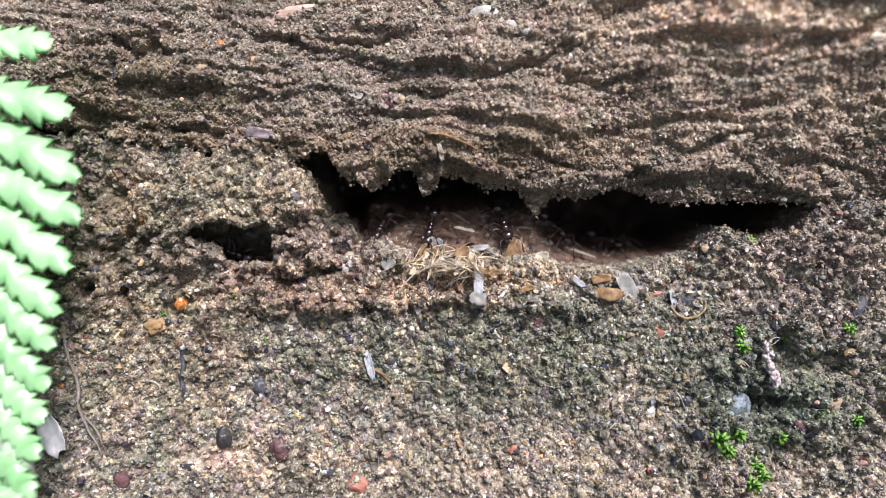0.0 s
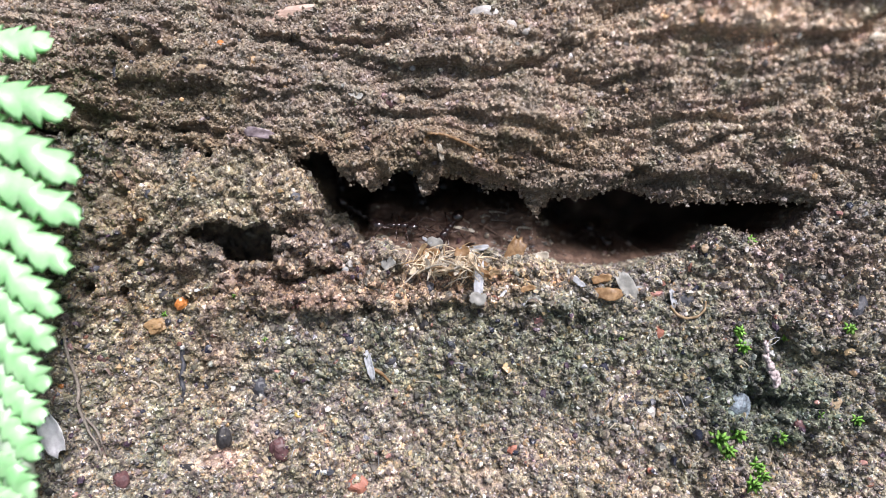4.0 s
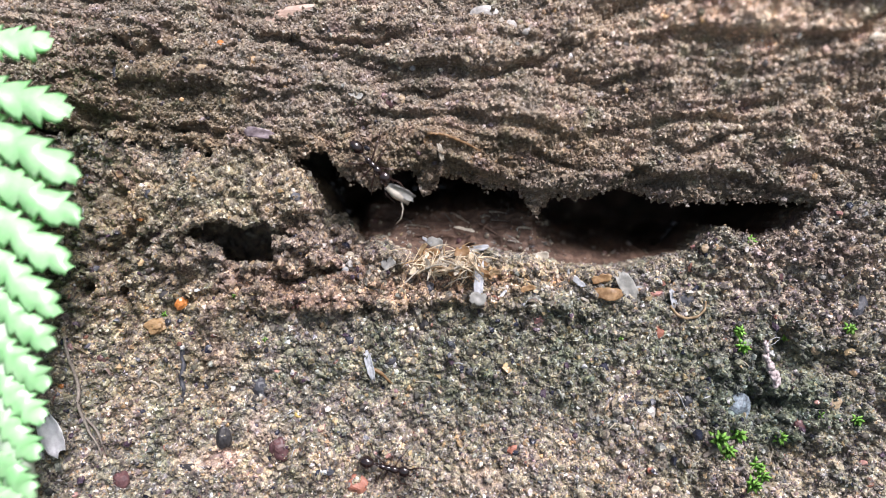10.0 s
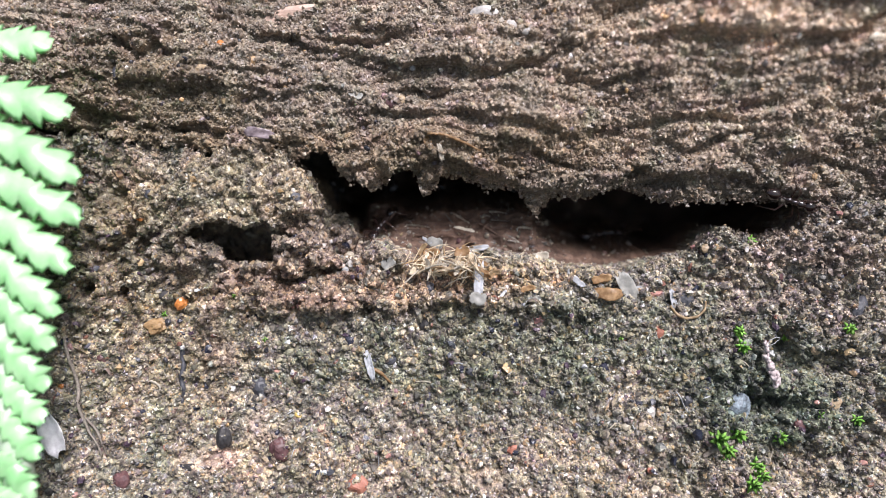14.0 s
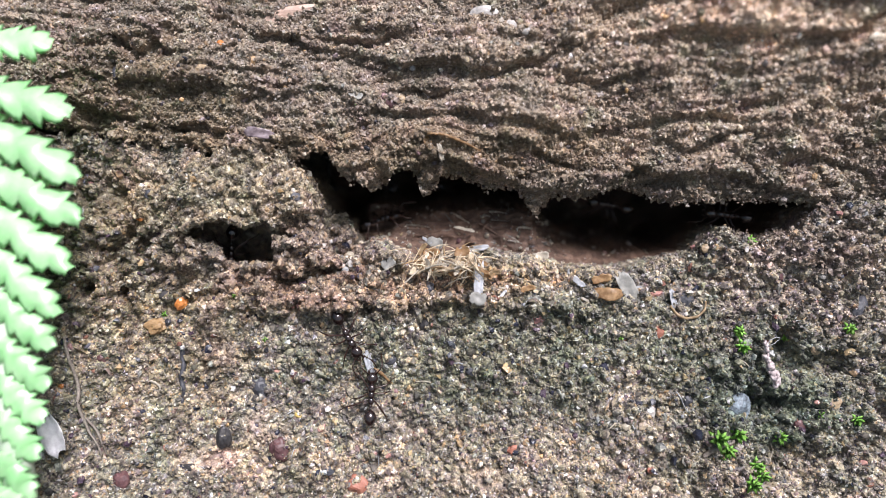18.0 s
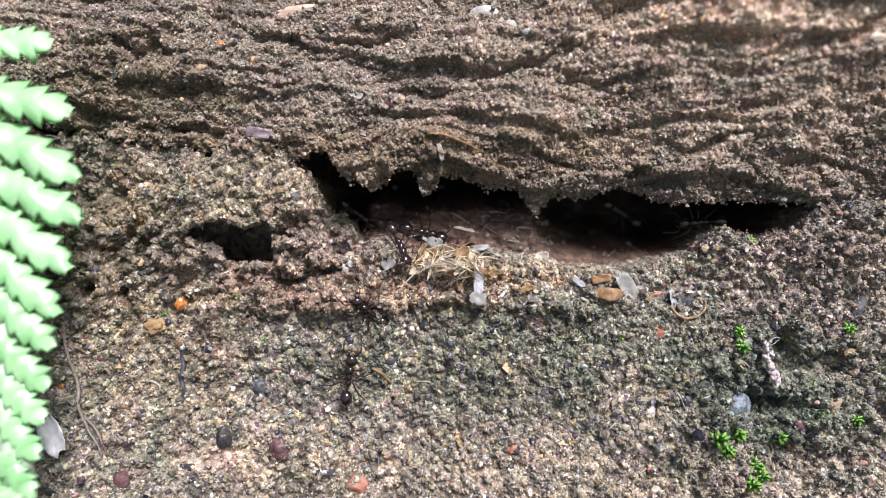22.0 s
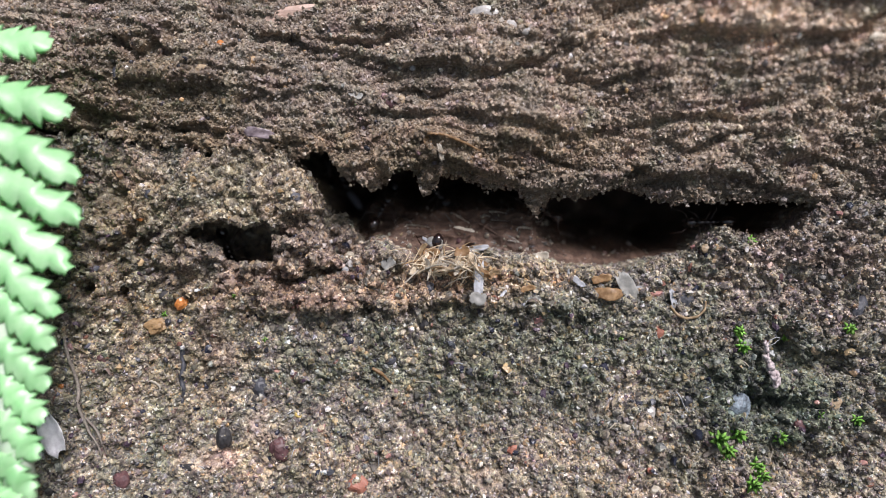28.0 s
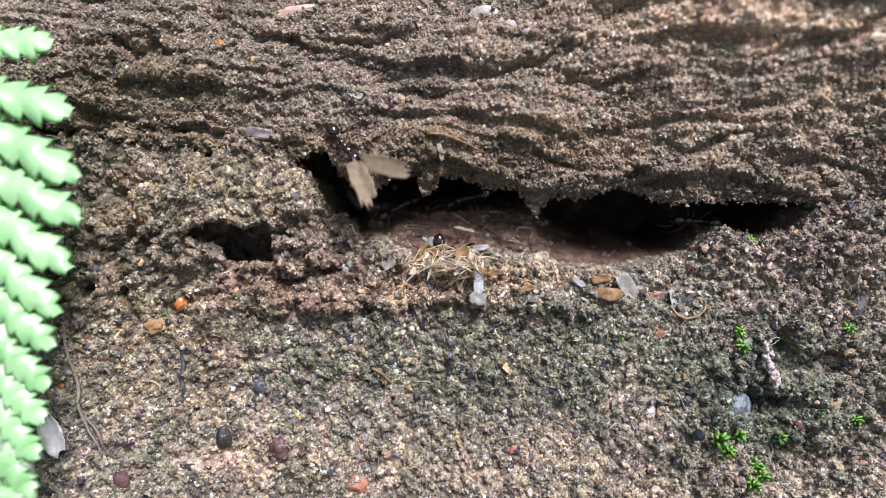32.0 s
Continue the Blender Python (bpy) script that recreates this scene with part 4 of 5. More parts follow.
# ---- the heap of nest waste on the ledge ----
heap = "scraps on the waste heap"
for i in range(90):
    a = random.gauss(0.5, 0.7)
    cx, cz = random.gauss(0.9, 2.9), random.gauss(-2.3, 1.1)
    ln = random.uniform(1.6, 4.4)
    dx, dz = math.cos(a) * ln / 2, math.sin(a) * ln / 2
    tagged(fibre("straw", (M_STRAW, M_STRAW, M_TAN_HUSK, M_STRAW, M_PALE_HUSK)[i % 5], "low", [(cx - dx, cz - dz), (cx + random.uniform(-0.3, 0.3), cz + 0.3), (cx + dx, cz + dz)], random.uniform(0.06, 0.16),
                 "thin dry straw shred on the waste heap", "straw", random.uniform(2.1, 3.9), random.uniform(-0.15, 0.45), 5), group=heap)
for i in range(10):
    a = random.gauss(-1.0, 0.35)
    ln = random.uniform(2, 4)
    cx, cz = 4.6 + random.gauss(0, 0.8), -2.6 + random.gauss(0, 1.0)
    tagged(fibre("straw", M_STRAW, "low", [(cx - math.cos(a) * ln / 2, cz - math.sin(a) * ln / 2), (cx, cz), (cx + math.cos(a) * ln / 2, cz + math.sin(a) * ln / 2)], random.uniform(0.06, 0.14),
                 "thin dry straw shred on the waste heap", "straw", random.uniform(2.6, 3.8), 0.3, 5), group=heap)
for i in range(44):
    tagged(flake("shred", (M_STRAW, M_PALE_HUSK, M_STRAW, M_TAN_HUSK, M_ORANGE_HUSK)[i % 5], "low", random.gauss(1.2, 3.6), random.gauss(-2.6, 1.1), random.uniform(0.9, 2.4), random.uniform(0.35, 0.9), random.gauss(20, 40),
                 "small flat plant shred on the waste heap", "scrap", random.uniform(1.9, 3.3), random.uniform(-35, 35), random.uniform(-35, 35), 0.3, 0, 200 + i), group=heap)
for i in range(26):
    tagged(flake("shred", (M_WHITE_HUSK, M_PALE_HUSK, M_GREY_FILM, M_STRAW)[i % 4], "low", random.uniform(8, 34), random.uniform(-8.5, -2), random.uniform(0.5, 1.7), random.uniform(0.25, 0.6), random.uniform(0, 180),
                 "tiny pale shred on the ledge", "scrap", random.uniform(0.2, 0.7), random.uniform(-30, 30), random.uniform(-30, 30), 0.3, 0, 240 + i), group="shreds on the ledge")
for i in range(24):
    x, z, a, ln = random.uniform(-48, 62), random.uniform(-36, -11), random.uniform(0, 3.14), random.uniform(0.8, 2.4)
    tagged(fibre("hair", (M_WHITE_HUSK, M_PALE_HUSK)[i % 2], "low", [(x, z), (x + 0.5 * ln * math.cos(a), z + 0.5 * ln * math.sin(a) + 0.15), (x + ln * math.cos(a), z + ln * math.sin(a))], random.uniform(0.05, 0.12),
                 "fine pale plant hair on the damp stone", "fibre", 0.3, 0.2, 5), group="plant hairs on the stone")
SCRAPS = [("husk", M_ORANGE_HUSK, 3.2, -1.2, 2.6, 3.2, 20, "folded amber husk on the waste heap", 1.5, 0.5), ("strip", M_WHITE_HUSK, 5.5, -4.7, 1.5, 5.0, -6, "white papery strip hanging on the heap", 1.3, 0.1),
          ("strip", M_WHITE_HUSK, 4.9, 0.1, 4.8, 0.9, 8, "pale grey strip lying across the heap", 1.2, 0.1), ("film", M_GREY_FILM, 5.2, -7.5, 2.6, 1.9, -10, "translucent grey film on the ledge", 0.8, 0.2),
          ("husk", M_ORANGE_HUSK, -1.9, -0.9, 2.6, 2.2, 40, "reddish-brown husk on the waste heap", 0.9, 0.4), ("husk", M_STRAW, -3.6, -3.0, 3.6, 1.2, 25, "tan husk strip on the waste heap", 0.9, 0.2),
          ("film", M_GREY_FILM, -1.2, 1.0, 2.6, 1.8, -20, "grey crumpled film behind the heap", 1.6, 0.6), ("film", M_WHITE_HUSK, -2.6, 1.4, 1.8, 0.5, -35, "pale shard standing on the heap", 2.0, 0.2)]
SCRAPS2 = [("film", M_GREY_FILM, 29.4, -6.2, 2.6, 5.2, 32, "translucent pale film on the ledge", 0.7, 0.2), ("husk", M_ORANGE_HUSK, 25.8, -7.0, 5.0, 1.9, -2, "amber-brown husk lying on the ledge", 0.7, -0.3),
           ("husk", M_ORANGE_HUSK, 25.2, -4.7, 3.2, 1.4, 14, "thin tan husk on the ledge", 0.6, 0.2), ("film", M_WHITE_HUSK, 21.5, -5.2, 2.2, 1.0, -38, "white streaked film on the ledge", 0.6, 0.2),
           ("film", M_GREY_FILM, -8.5, -2.2, 2.2, 1.7, 30, "pale tan scrap on the ledge", 0.7, 0.3),
           ("husk", M_ORANGE_HUSK, 13.1, -6.1, 2.4, 0.9, 12, "small orange husk on the ledge", 0.6, 0.3), ("film", M_PALE_HUSK, 15.8, -1.2, 2.6, 1.3, 10, "pale scrap at the crevice edge", 0.6, 0.3),
           ("film", M_PALE_HUSK, 3.6, 3.3, 3.6, 0.45, -12, "pale wood shred on the crevice floor", 0.5, 0.1)]
for i, (n, mat, x, z, w, h, turn, label, lift, curl) in enumerate(SCRAPS + SCRAPS2):
    tagged(flake(n, mat, "low", x, z, w, h, turn, label, "scrap", lift + (1.8 if abs(x - 1) < 6 else 0.8), random.uniform(-12, 12), random.uniform(-12, 12), curl, 0, i + 20), group=heap)


# waxy crumbs beside the crust
for i, (x, z, rx, rz, colour) in enumerate([(-15.1, -1.0, 0.75, 0.65, "cream"), (-14.9, -2.5, 0.5, 0.9, "white"), (-15.6, -3.3, 0.6, 0.5, "grey")]):
    ob = new("wax_crumb", stone_mesh("wax_crumb", rx, rz, 620 + i, STONES[colour][0], 1.3))
    ob.matrix_basis = on_wall("low", x, z, 0.45, 20 * i)
    tagged(ob, "pale waxy crumb lying by the soil crust", "wax crumb", "wax crumbs by the crust")


# splinters and crumbs on the crevice floor
for i in range(26):
    x, z = random.uniform(-13, 22), random.uniform(1.0, 7.5)
    a, ln = random.gauss(-0.12, 0.25), random.uniform(1.2, 4.5)
    tagged(fibre("splinter", (M_ROOT, M_WOOD, M_PALE_HUSK, M_ROOT)[i % 4], "low", [(x, z), (x + ln * math.cos(a) / 2, z + ln * math.sin(a) / 2 + 0.1), (x + ln * math.cos(a), z + ln * math.sin(a))], random.uniform(0.08, 0.26),
                 "thin brown wood splinter on the crevice floor", "splinter", 0.1, 0.1, 5), group="splinters in the crevice")
for i in range(34):
    x, z = random.uniform(-14, 40), random.uniform(-1.5, 6)
    if z > float(low_lip(np.array([x]))[0]) + 0.8:
        r = random.uniform(0.2, 0.6)
        ob = new("soil_crumb", stone_mesh("soil_crumb", r, r * 0.8, 500 + i, (M_ROOT, M_LOW, STONES["maroon"][0])[i % 3], 1.1))
        ob.matrix_basis = on_wall("low", x, z, r * 0.3, random.uniform(0, 180))
        tagged(ob, "brown soil crumb lying on the crevice floor", "soil crumb", "crumbs in the crevice")


# coarse crumbs of earth heaped along the ledge
CRUMBS = [stone_mesh("earth_crumb", 0.62, 0.5, 560 + k, M_LOW, 1.25) for k in range(6)]
for k in range(150):
    x, z = random.uniform(-24, 30), random.gauss(-5.2, 2.2)
    if z < float(low_lip(np.array([x]))[0]):
        g = part("earth_crumb", CRUMBS[k % 6], None, wall_lower)
        g.matrix_basis = on_wall("low", x, z, 0.1, random.uniform(0, 360), random.uniform(0, 90), random.uniform(0, 90)) @ Matrix.Scale(random.uniform(0.6, 1.5), 4)


# ---- moss ----
def moss_sprig(x, z, size, i):
    base = new("moss_sprig")
    base.matrix_basis = on_wall("low", x, z, -0.1, random.uniform(0, 360), random.uniform(-25, 25), random.uniform(-25, 25))
    part("stem", tube(bmesh.new(), [(0, 0, 0), (0.03, 0, size * 0.4), (0, 0.05, size * 0.8)], [0.09, 0.08, 0.05], 5), M_MOSS, base)
    n = 7 if size < 1 else 12
    for k in range(n):
        a, up = 2.4 * k, k / n
        ln = size * (0.95 - 0.45 * up)
        r = Vector((math.cos(a), math.sin(a), 0))
        bm = bmesh.new()
        sidev = Vector((-r.y, r.x, 0)) * 0.19 * size
        root = Vector((0, 0, size * 0.75 * up + 0.1))
        mid = root + r * ln * 0.5 + Vector((0, 0, 0.28 * size))
        tip = root + r * ln + Vector((0, 0, (0.25 + 0.3 * up) * size))
        low = Vector((0, 0, -0.05 * size))
        vs = [bm.verts.new(q * MM) for q in (root - sidev * 0.5, root + sidev * 0.5, mid + sidev, tip, mid - sidev, mid + low, root + low)]
        for q in ((0, 1, 2, 4), (4, 2, 3), (6, 5, 2, 1), (6, 0, 4, 5), (5, 3, 2), (5, 4, 3)):
            bm.faces.new([vs[w] for w in q])
        part("leaf", bm, M_MOSS, base)
    return tagged(base, "bright green star-shaped moss sprig on the damp stone", "moss", "moss sprigs")


for i, (x, z, size) in enumerate(MOSS):
    moss_sprig(x, z, size * 1.2, i)

# ---- fern frond hanging in front of the wall ----
fern = tagged(new("fern_frond"), "bright pale-green fern frond with toothed leaflets", "fern")
fern.matrix_basis = pose(-0.0624, -0.012, 0)


def leaflet(x0, z0, x1, z1, width, y0, k):
    """One toothed leaflet from its base to its blunt tip, thick and slightly folded along its midrib."""
    nu, nv = 84, 4
    a, b = Vector((x0, 0, z0)), Vector((x1, 0, z1))
    along = b - a
    ln = along.length
    along.normalize()
    across = Vector((-along.z, 0, along.x))
    bm = bmesh.new()
    rings = []
    for i in range(nu + 1):
        u = i / nu
        env = max(0.16, min(1, (1 - u) * 3.4 + 0.06)) ** 0.6 * (0.8 + 0.2 * min(1, u * 3))
        ring = []
        for j in list(range(-nv, nv + 1)) + [99 + q for q in range(nv - 1, -nv, -1)]:
            back = j > 50
            jj = j - 99 if back else j
            v = jj / nv
            turn = (u * 5.0 + 0.23 * k + (0.45 if v > 0 else 0)) % 1
            lobe = (turn / 0.84) ** 0.65 if turn < 0.84 else (1 - turn) / 0.16
            tooth = (u * 15 + 0.7 * k) % 1
            half = 0.49 * width * env * (0.54 + 0.42 * lobe + 0.1 * tooth * lobe)
            c = a + along * (u * ln + abs(v) ** 2 * half * 0.3) + across * (v * half)
            c.y = y0 + 0.34 * v * half + 0.45 * v * v * half + 1.2 * u * u + 0.22 * math.sin(u * 14 + 2 * v + k) + (0.16 if back else 0)
            ring.append(bm.verts.new(c * MM))
        rings.append(ring)
    m = len(rings[0])
    for p, q in zip(rings, rings[1:]):
        for j in range(m):
            bm.faces.new((p[j], q[j], q[(j + 1) % m], p[(j + 1) % m]))
    bm.faces.new(rings[0])
    bm.faces.new(rings[-1][::-1])
    bmesh.ops.recalc_face_normals(bm, faces=bm.faces)
    return part("leaflet", bm, M_FERN, fern)


part("stalk", tube(bmesh.new(), [(-5.5, 0.6, 30.4), (-3.6, 0.6, 14.4), (-1.4, 0.6, -0.7), (0.3, 0.6, -14.3), (1.6, 0.6, -25.5), (2.9, 0.6, -39)], [0.5, 0.8, 1.2, 1.6, 1.95, 2.2], 14), M_STALK, fern, "thick pale stalk")
LEAFLETS = [(-4.5, 27.8, 6.0, 27.6, 5.8), (-4.5, 21.8, 8.6, 18.2, 6.3), (-4.5, 17.7, 9.7, 9.2, 6.1), (-3.7, 11.3, 10.2, 3.7, 5.8), (-3.0, 6.1, 8.8,
            -2.8, 5.7), (-1.9, 0.1, 7.3, -8.8, 5.1), (-0.7, -5.9, 6.6, -13.2, 4.8), (0.0, -11.9, 6.1, -18.6, 4.5), (0.6, -16.8, 5.7, -23.0, 4.2),
            (1.0, -21.6, 5.1, -27.8, 3.9), (1.3, -26.9, 4.6, -32.8, 3.7), (1.8, -31.3, 4.5, -38.1, 3.6)]
for k, (x0, z0, x1, z1, w) in enumerate(LEAFLETS):
    x0, z0, x1, z1, w = (1.065 * q for q in (x0, z0, x1, z1, w))
    leaflet(x0, z0, x1, z1, w, -0.2 * k, k)
    leaflet(x0, z0 + 0.6, x0 - (x1 - x0) * 0.9, z1 - 1.0, w, -0.2 * k, k)


# ---- ants ----
def build_ant():
    """One worker ant, head toward local y, feet at local z = 0."""
    ant = new("ant")
    bm = bmesh.new()
    ball(bm, (0, 1.6, 1.45), (0.66, 0.82, 0.62))
    ball(bm, (0, 0.6, 1.5), (0.52, 0.75, 0.52))
    ball(bm, (0, -0.35, 1.38), (0.5, 0.68, 0.5))
    part("thorax", bm, M_ANT, ant)
    head = part("head", ball(bmesh.new(), (0, 3.15, 1.35), (0.92, 0.98, 0.68), 12), M_ANT, ant)
    for s in (-1, 1):
        part("mandible", tube(bmesh.new(), [(s * 0.45, 3.9, 1.15), (s * 0.55, 4.35, 1.05), (s * 0.12, 4.7, 1.0)], [0.2, 0.16, 0.05], 6), M_ANT_LEG, head)
        part("eye", ball(bmesh.new(), (s * 0.78, 3.3, 1.6), (0.17, 0.22, 0.2), 6), M_ANT, head)
        part("antenna", tube(bmesh.new(), [(0, 0, 0), (s * 0.75, 0.8, 0.55), (s * 1.15, 1.35, 0.6), (s * 1.25, 2.2, 0.1), (s * 1.2, 3.2, -0.4)],
                             [0.09, 0.1, 0.11, 0.1, 0.12], 6), M_ANT_LEG, ant, "", pose(s * 0.4 * MM, 3.7 * MM, 1.5 * MM))
    bm = ball(bmesh.new(), (0, -1.15, 1.25), (0.24, 0.4, 0.42), 8)
    ball(bm, (0, -1.65, 1.2), (0.2, 0.35, 0.25), 6)
    part("waist", bm, M_ANT, ant)
    bm = ball(bmesh.new(), (0, -3.0, 1.35), (1.02, 1.3, 0.92), 12)
    for p in bm.verts:
        if p.co.y < -3.2 * MM:
            k = 1 + 0.28 * (p.co.y / MM + 3.2)
            p.co.x *= k
    part("gaster", bm, M_ANT, ant)
    for s in (-1, 1):
        for y, fwd, ln in ((1.6, 0.75, 0.92), (0.75, -0.1, 0.95), (-0.1, -0.85, 1.15)):
            bm = tube(bmesh.new(), [(0, 0, 0), (s * 0.35, fwd * 0.2, -0.1), (s * 1.75 * ln, fwd * 1.5, 0.95), (s * 2.55 * ln, fwd * 2.5, -0.6), (s * 2.8 * ln, fwd * 2.9, -1.1), (s * 3.2 * ln, fwd * 3.5, -1.25)],
                      [0.17, 0.13, 0.14, 0.1, 0.06, 0.05], 6)
            part("leg", bm, M_ANT_LEG, ant, "", pose(s * 0.3 * MM, y * MM, 1.2 * MM))
    return tagged(ant, "glossy black ant walking on the sandy rock", "ant", "ants of the nest")


ANT = build_ant()
COLONY = [ANT] + [copy_thing(ANT, Matrix()) for _ in range(18)]


def stroll(layer, rows):
    """Walks an ant over the rock. Rows: seconds, x, z in mm, heading in degrees (0 along x, 90 up), and where it leaves
    its layer the other layer's name or a depth in mm. Returns the poses by time."""
    ant = COLONY.pop(0)
    where = [r[4] if len(r) > 4 else layer for r in rows]

    def depth(w, x, z):
        return surface(w, x, z) if isinstance(w, str) else float(w)

    def spot(i, k):
        a, b = rows[i], rows[min(i + 1, len(rows) - 1)]
        x, z, h = (a[n] + (b[n] - a[n]) * k for n in (1, 2, 3))
        wa, wb = where[i], where[min(i + 1, len(rows) - 1)]
        if wa == wb:
            return x, depth(wa, x, z), z, h, wa
        ya, yb = depth(wa, a[1], a[2]), depth(wb, b[1], b[2])
        return x, ya + (yb - ya) * k, z, h, 0.0

    stamps = []
    for i in range(len(rows) - 1):
        a, b = rows[i], rows[i + 1]
        far = math.hypot(b[1] - a[1], b[2] - a[2])
        n = max(1, min(int(round((b[0] - a[0]) / 0.1)), int(far / 1.2) + int(abs(b[3] - a[3]) / 40)))
        stamps += [(a[0] + (b[0] - a[0]) * k / n, i, k / n) for k in range(n)]
    stamps.append((rows[-1][0], len(rows) - 1, 0.0))
    pts = np.array([spot(i, k)[:4] for _, i, k in stamps])
    kinds = [spot(i, k)[4] for _, i, k in stamps]
    times = [t for t, _, _ in stamps]
    even = pts.copy()
    even[1:-1] = 0.2 * pts[:-2] + 0.6 * pts[1:-1] + 0.2 * pts[2:]
    poses = []
    for (x, y, z, h), w in zip(even, kinds):
        up = Vector((0, -1, 0))
        if isinstance(w, str):
            e = 2.0
            gx_, gz_ = (surface(w, x + e, z) - surface(w, x - e, z)) / (2 * e), (surface(w, x, z + e) - surface(w, x, z - e)) / (2 * e)
            up = Vector((max(-1.2, min(1.2, gx_)), -1, max(-1.6, min(0.45 if w == "up" else 1.6, gz_)))).normalized()
        fwd = Vector((math.cos(radians(h)), 0, math.sin(radians(h))))
        fwd = (fwd - up * fwd.dot(up)).normalized()
        right = fwd.cross(up)
        m = Matrix((right, fwd, up)).transposed().to_4x4()
        m.translation = (Vector((x, y, z)) + up * (1.0 if w == "up" else 0.85 if w == "low" else 0.15)) * MM
        poses.append(TILT @ m)
    walk(ant, list(zip(times, poses)))
    gait(ant, times, even)
    return list(zip(times, poses))


def gait(ant, times, pts):
    """Swings the legs in two tripods, one stride for each 4.6 mm, and waves the antennae."""
    step = np.hypot(np.diff(pts[:, 0]), np.diff(pts[:, 2]))
    going = np.concatenate([[0], np.cumsum(step)])
    legs = [c for c in ant.children if c.name.split(".")[0] == "leg"]
    feelers = [c for c in ant.children if c.name.split(".")[0] == "antenna"]
    half = 2.3
    marks = [0.0]
    total = going[-1]
    beats = np.arange(half, total, half)
    inc = going + np.arange(len(going)) * 1e-6
    marks += [float(np.interp(d, inc, times)) for d in beats]
    keep = [marks[0]]
    for t in marks[1:]:
        if t - keep[-1] > 0.07 and t < 31.95:
            keep.append(t)
    keep.append(32.0)
    for n, leg in enumerate(legs):
        rest = leg.matrix_basis.copy()
        side = 1 if rest.translation.x > 0 else -1
        phase = 1 if (n % 3 + (n // 3)) % 2 else -1
        walk(leg, [(t, rest @ pose(0, 0, 0, 0, -side * (5 if (k % 2) == (phase > 0) else 0), side * phase * (15 if k % 2 else -15))) for k, t in enumerate(keep)])
    for n, f in enumerate(feelers):
        rest = f.matrix_basis.copy()
        r = random.Random(n + int(total * 10))
        walk(f, [(t, rest @ pose(0, 0, 0, r.uniform(-14, 14), 0, r.uniform(-16, 16))) for t in np.arange(0, 32.01, 0.8)])


def carry(ob, poses, start, end, offset, before=None):
    """Moves a thing with an ant between two times; offset is its pose in the ant's space."""
    rows = [(t, m @ offset) for t, m in poses if start <= t <= end]
    if before is None:
        first = [(0, rows[0][1])] if rows[0][0] > 0 else []
    else:
        first = [(0, TILT @ before), (max(0.1, rows[0][0] - 0.3), TILT @ before)]
    last = [(32, rows[-1][1])] if rows[-1][0] < 32 else []
    walk(ob, first + rows + last)


white_scrap = part("husk", flake_mesh(1.2, 4.5, 0.3, 0.2, 0.07, 51), M_WHITE_HUSK, None)
tagged(white_scrap, "thin white husk that an ant drags away", "husk")
amber_scrap = part("husk", flake_mesh(2.8, 4.4, 0.4, 0.25, 0.07, 52), M_ORANGE_HUSK, None)
tagged(amber_scrap, "amber husk that an ant lifts from the heap", "husk")
stick_scrap = part("husk", flake_mesh(0.9, 5.0, 0.2, 0.14, 0.07, 53), M_PALE_HUSK, None)
tagged(stick_scrap, "pale slender husk carried into the crevice", "husk")
prey = tagged(new("dead_insect"), "pale insect remains carried by an ant", "insect remains")
part("body", tube(bmesh.new(), [(0, 0, 0), (0.1, 1.8, 0.1), (0, 4.0, 0)], [0.45, 0.65, 0.35], 8), M_PALE_HUSK, prey)
part("wing", flake_mesh(1.6, 4.2, 0.3, 0.2, 0.06, 54), M_GREY_FILM, prey, "", pose(-0.0007, 0.0022, 0.0005, 0, 12, 12))
part("leg", tube(bmesh.new(), [(0.2, 2.6, 0), (1.2, 3.8, 0.3), (2.6, 4.4, 0.1), (3.6, 4.2, 0)], [0.1, 0.09, 0.07, 0.05], 5), M_PALE_HUSK, prey)
winged = tagged(new("seed_wings"), "pair of long papery tan wings carried by an ant", "wings")
part("wing", flake_mesh(2.9, 8.4, 0.15, 0.3, 0.08, 55), M_WING, winged, "", pose(-0.0026, 0.0036, 0.0004, 4, 8, 32))
part("wing", flake_mesh(3.0, 8.0, 0.15, 0.3, 0.08, 56), M_WING, winged, "", pose(0.0013, 0.0038, 0.0004, 4, -8, -12))


# lean everything that stands still back with the bank
for ob in list(scene.objects):
    if ob.parent is None and ob.type in ("MESH", "EMPTY"):
        ob.matrix_basis = TILT @ ob.matrix_basis


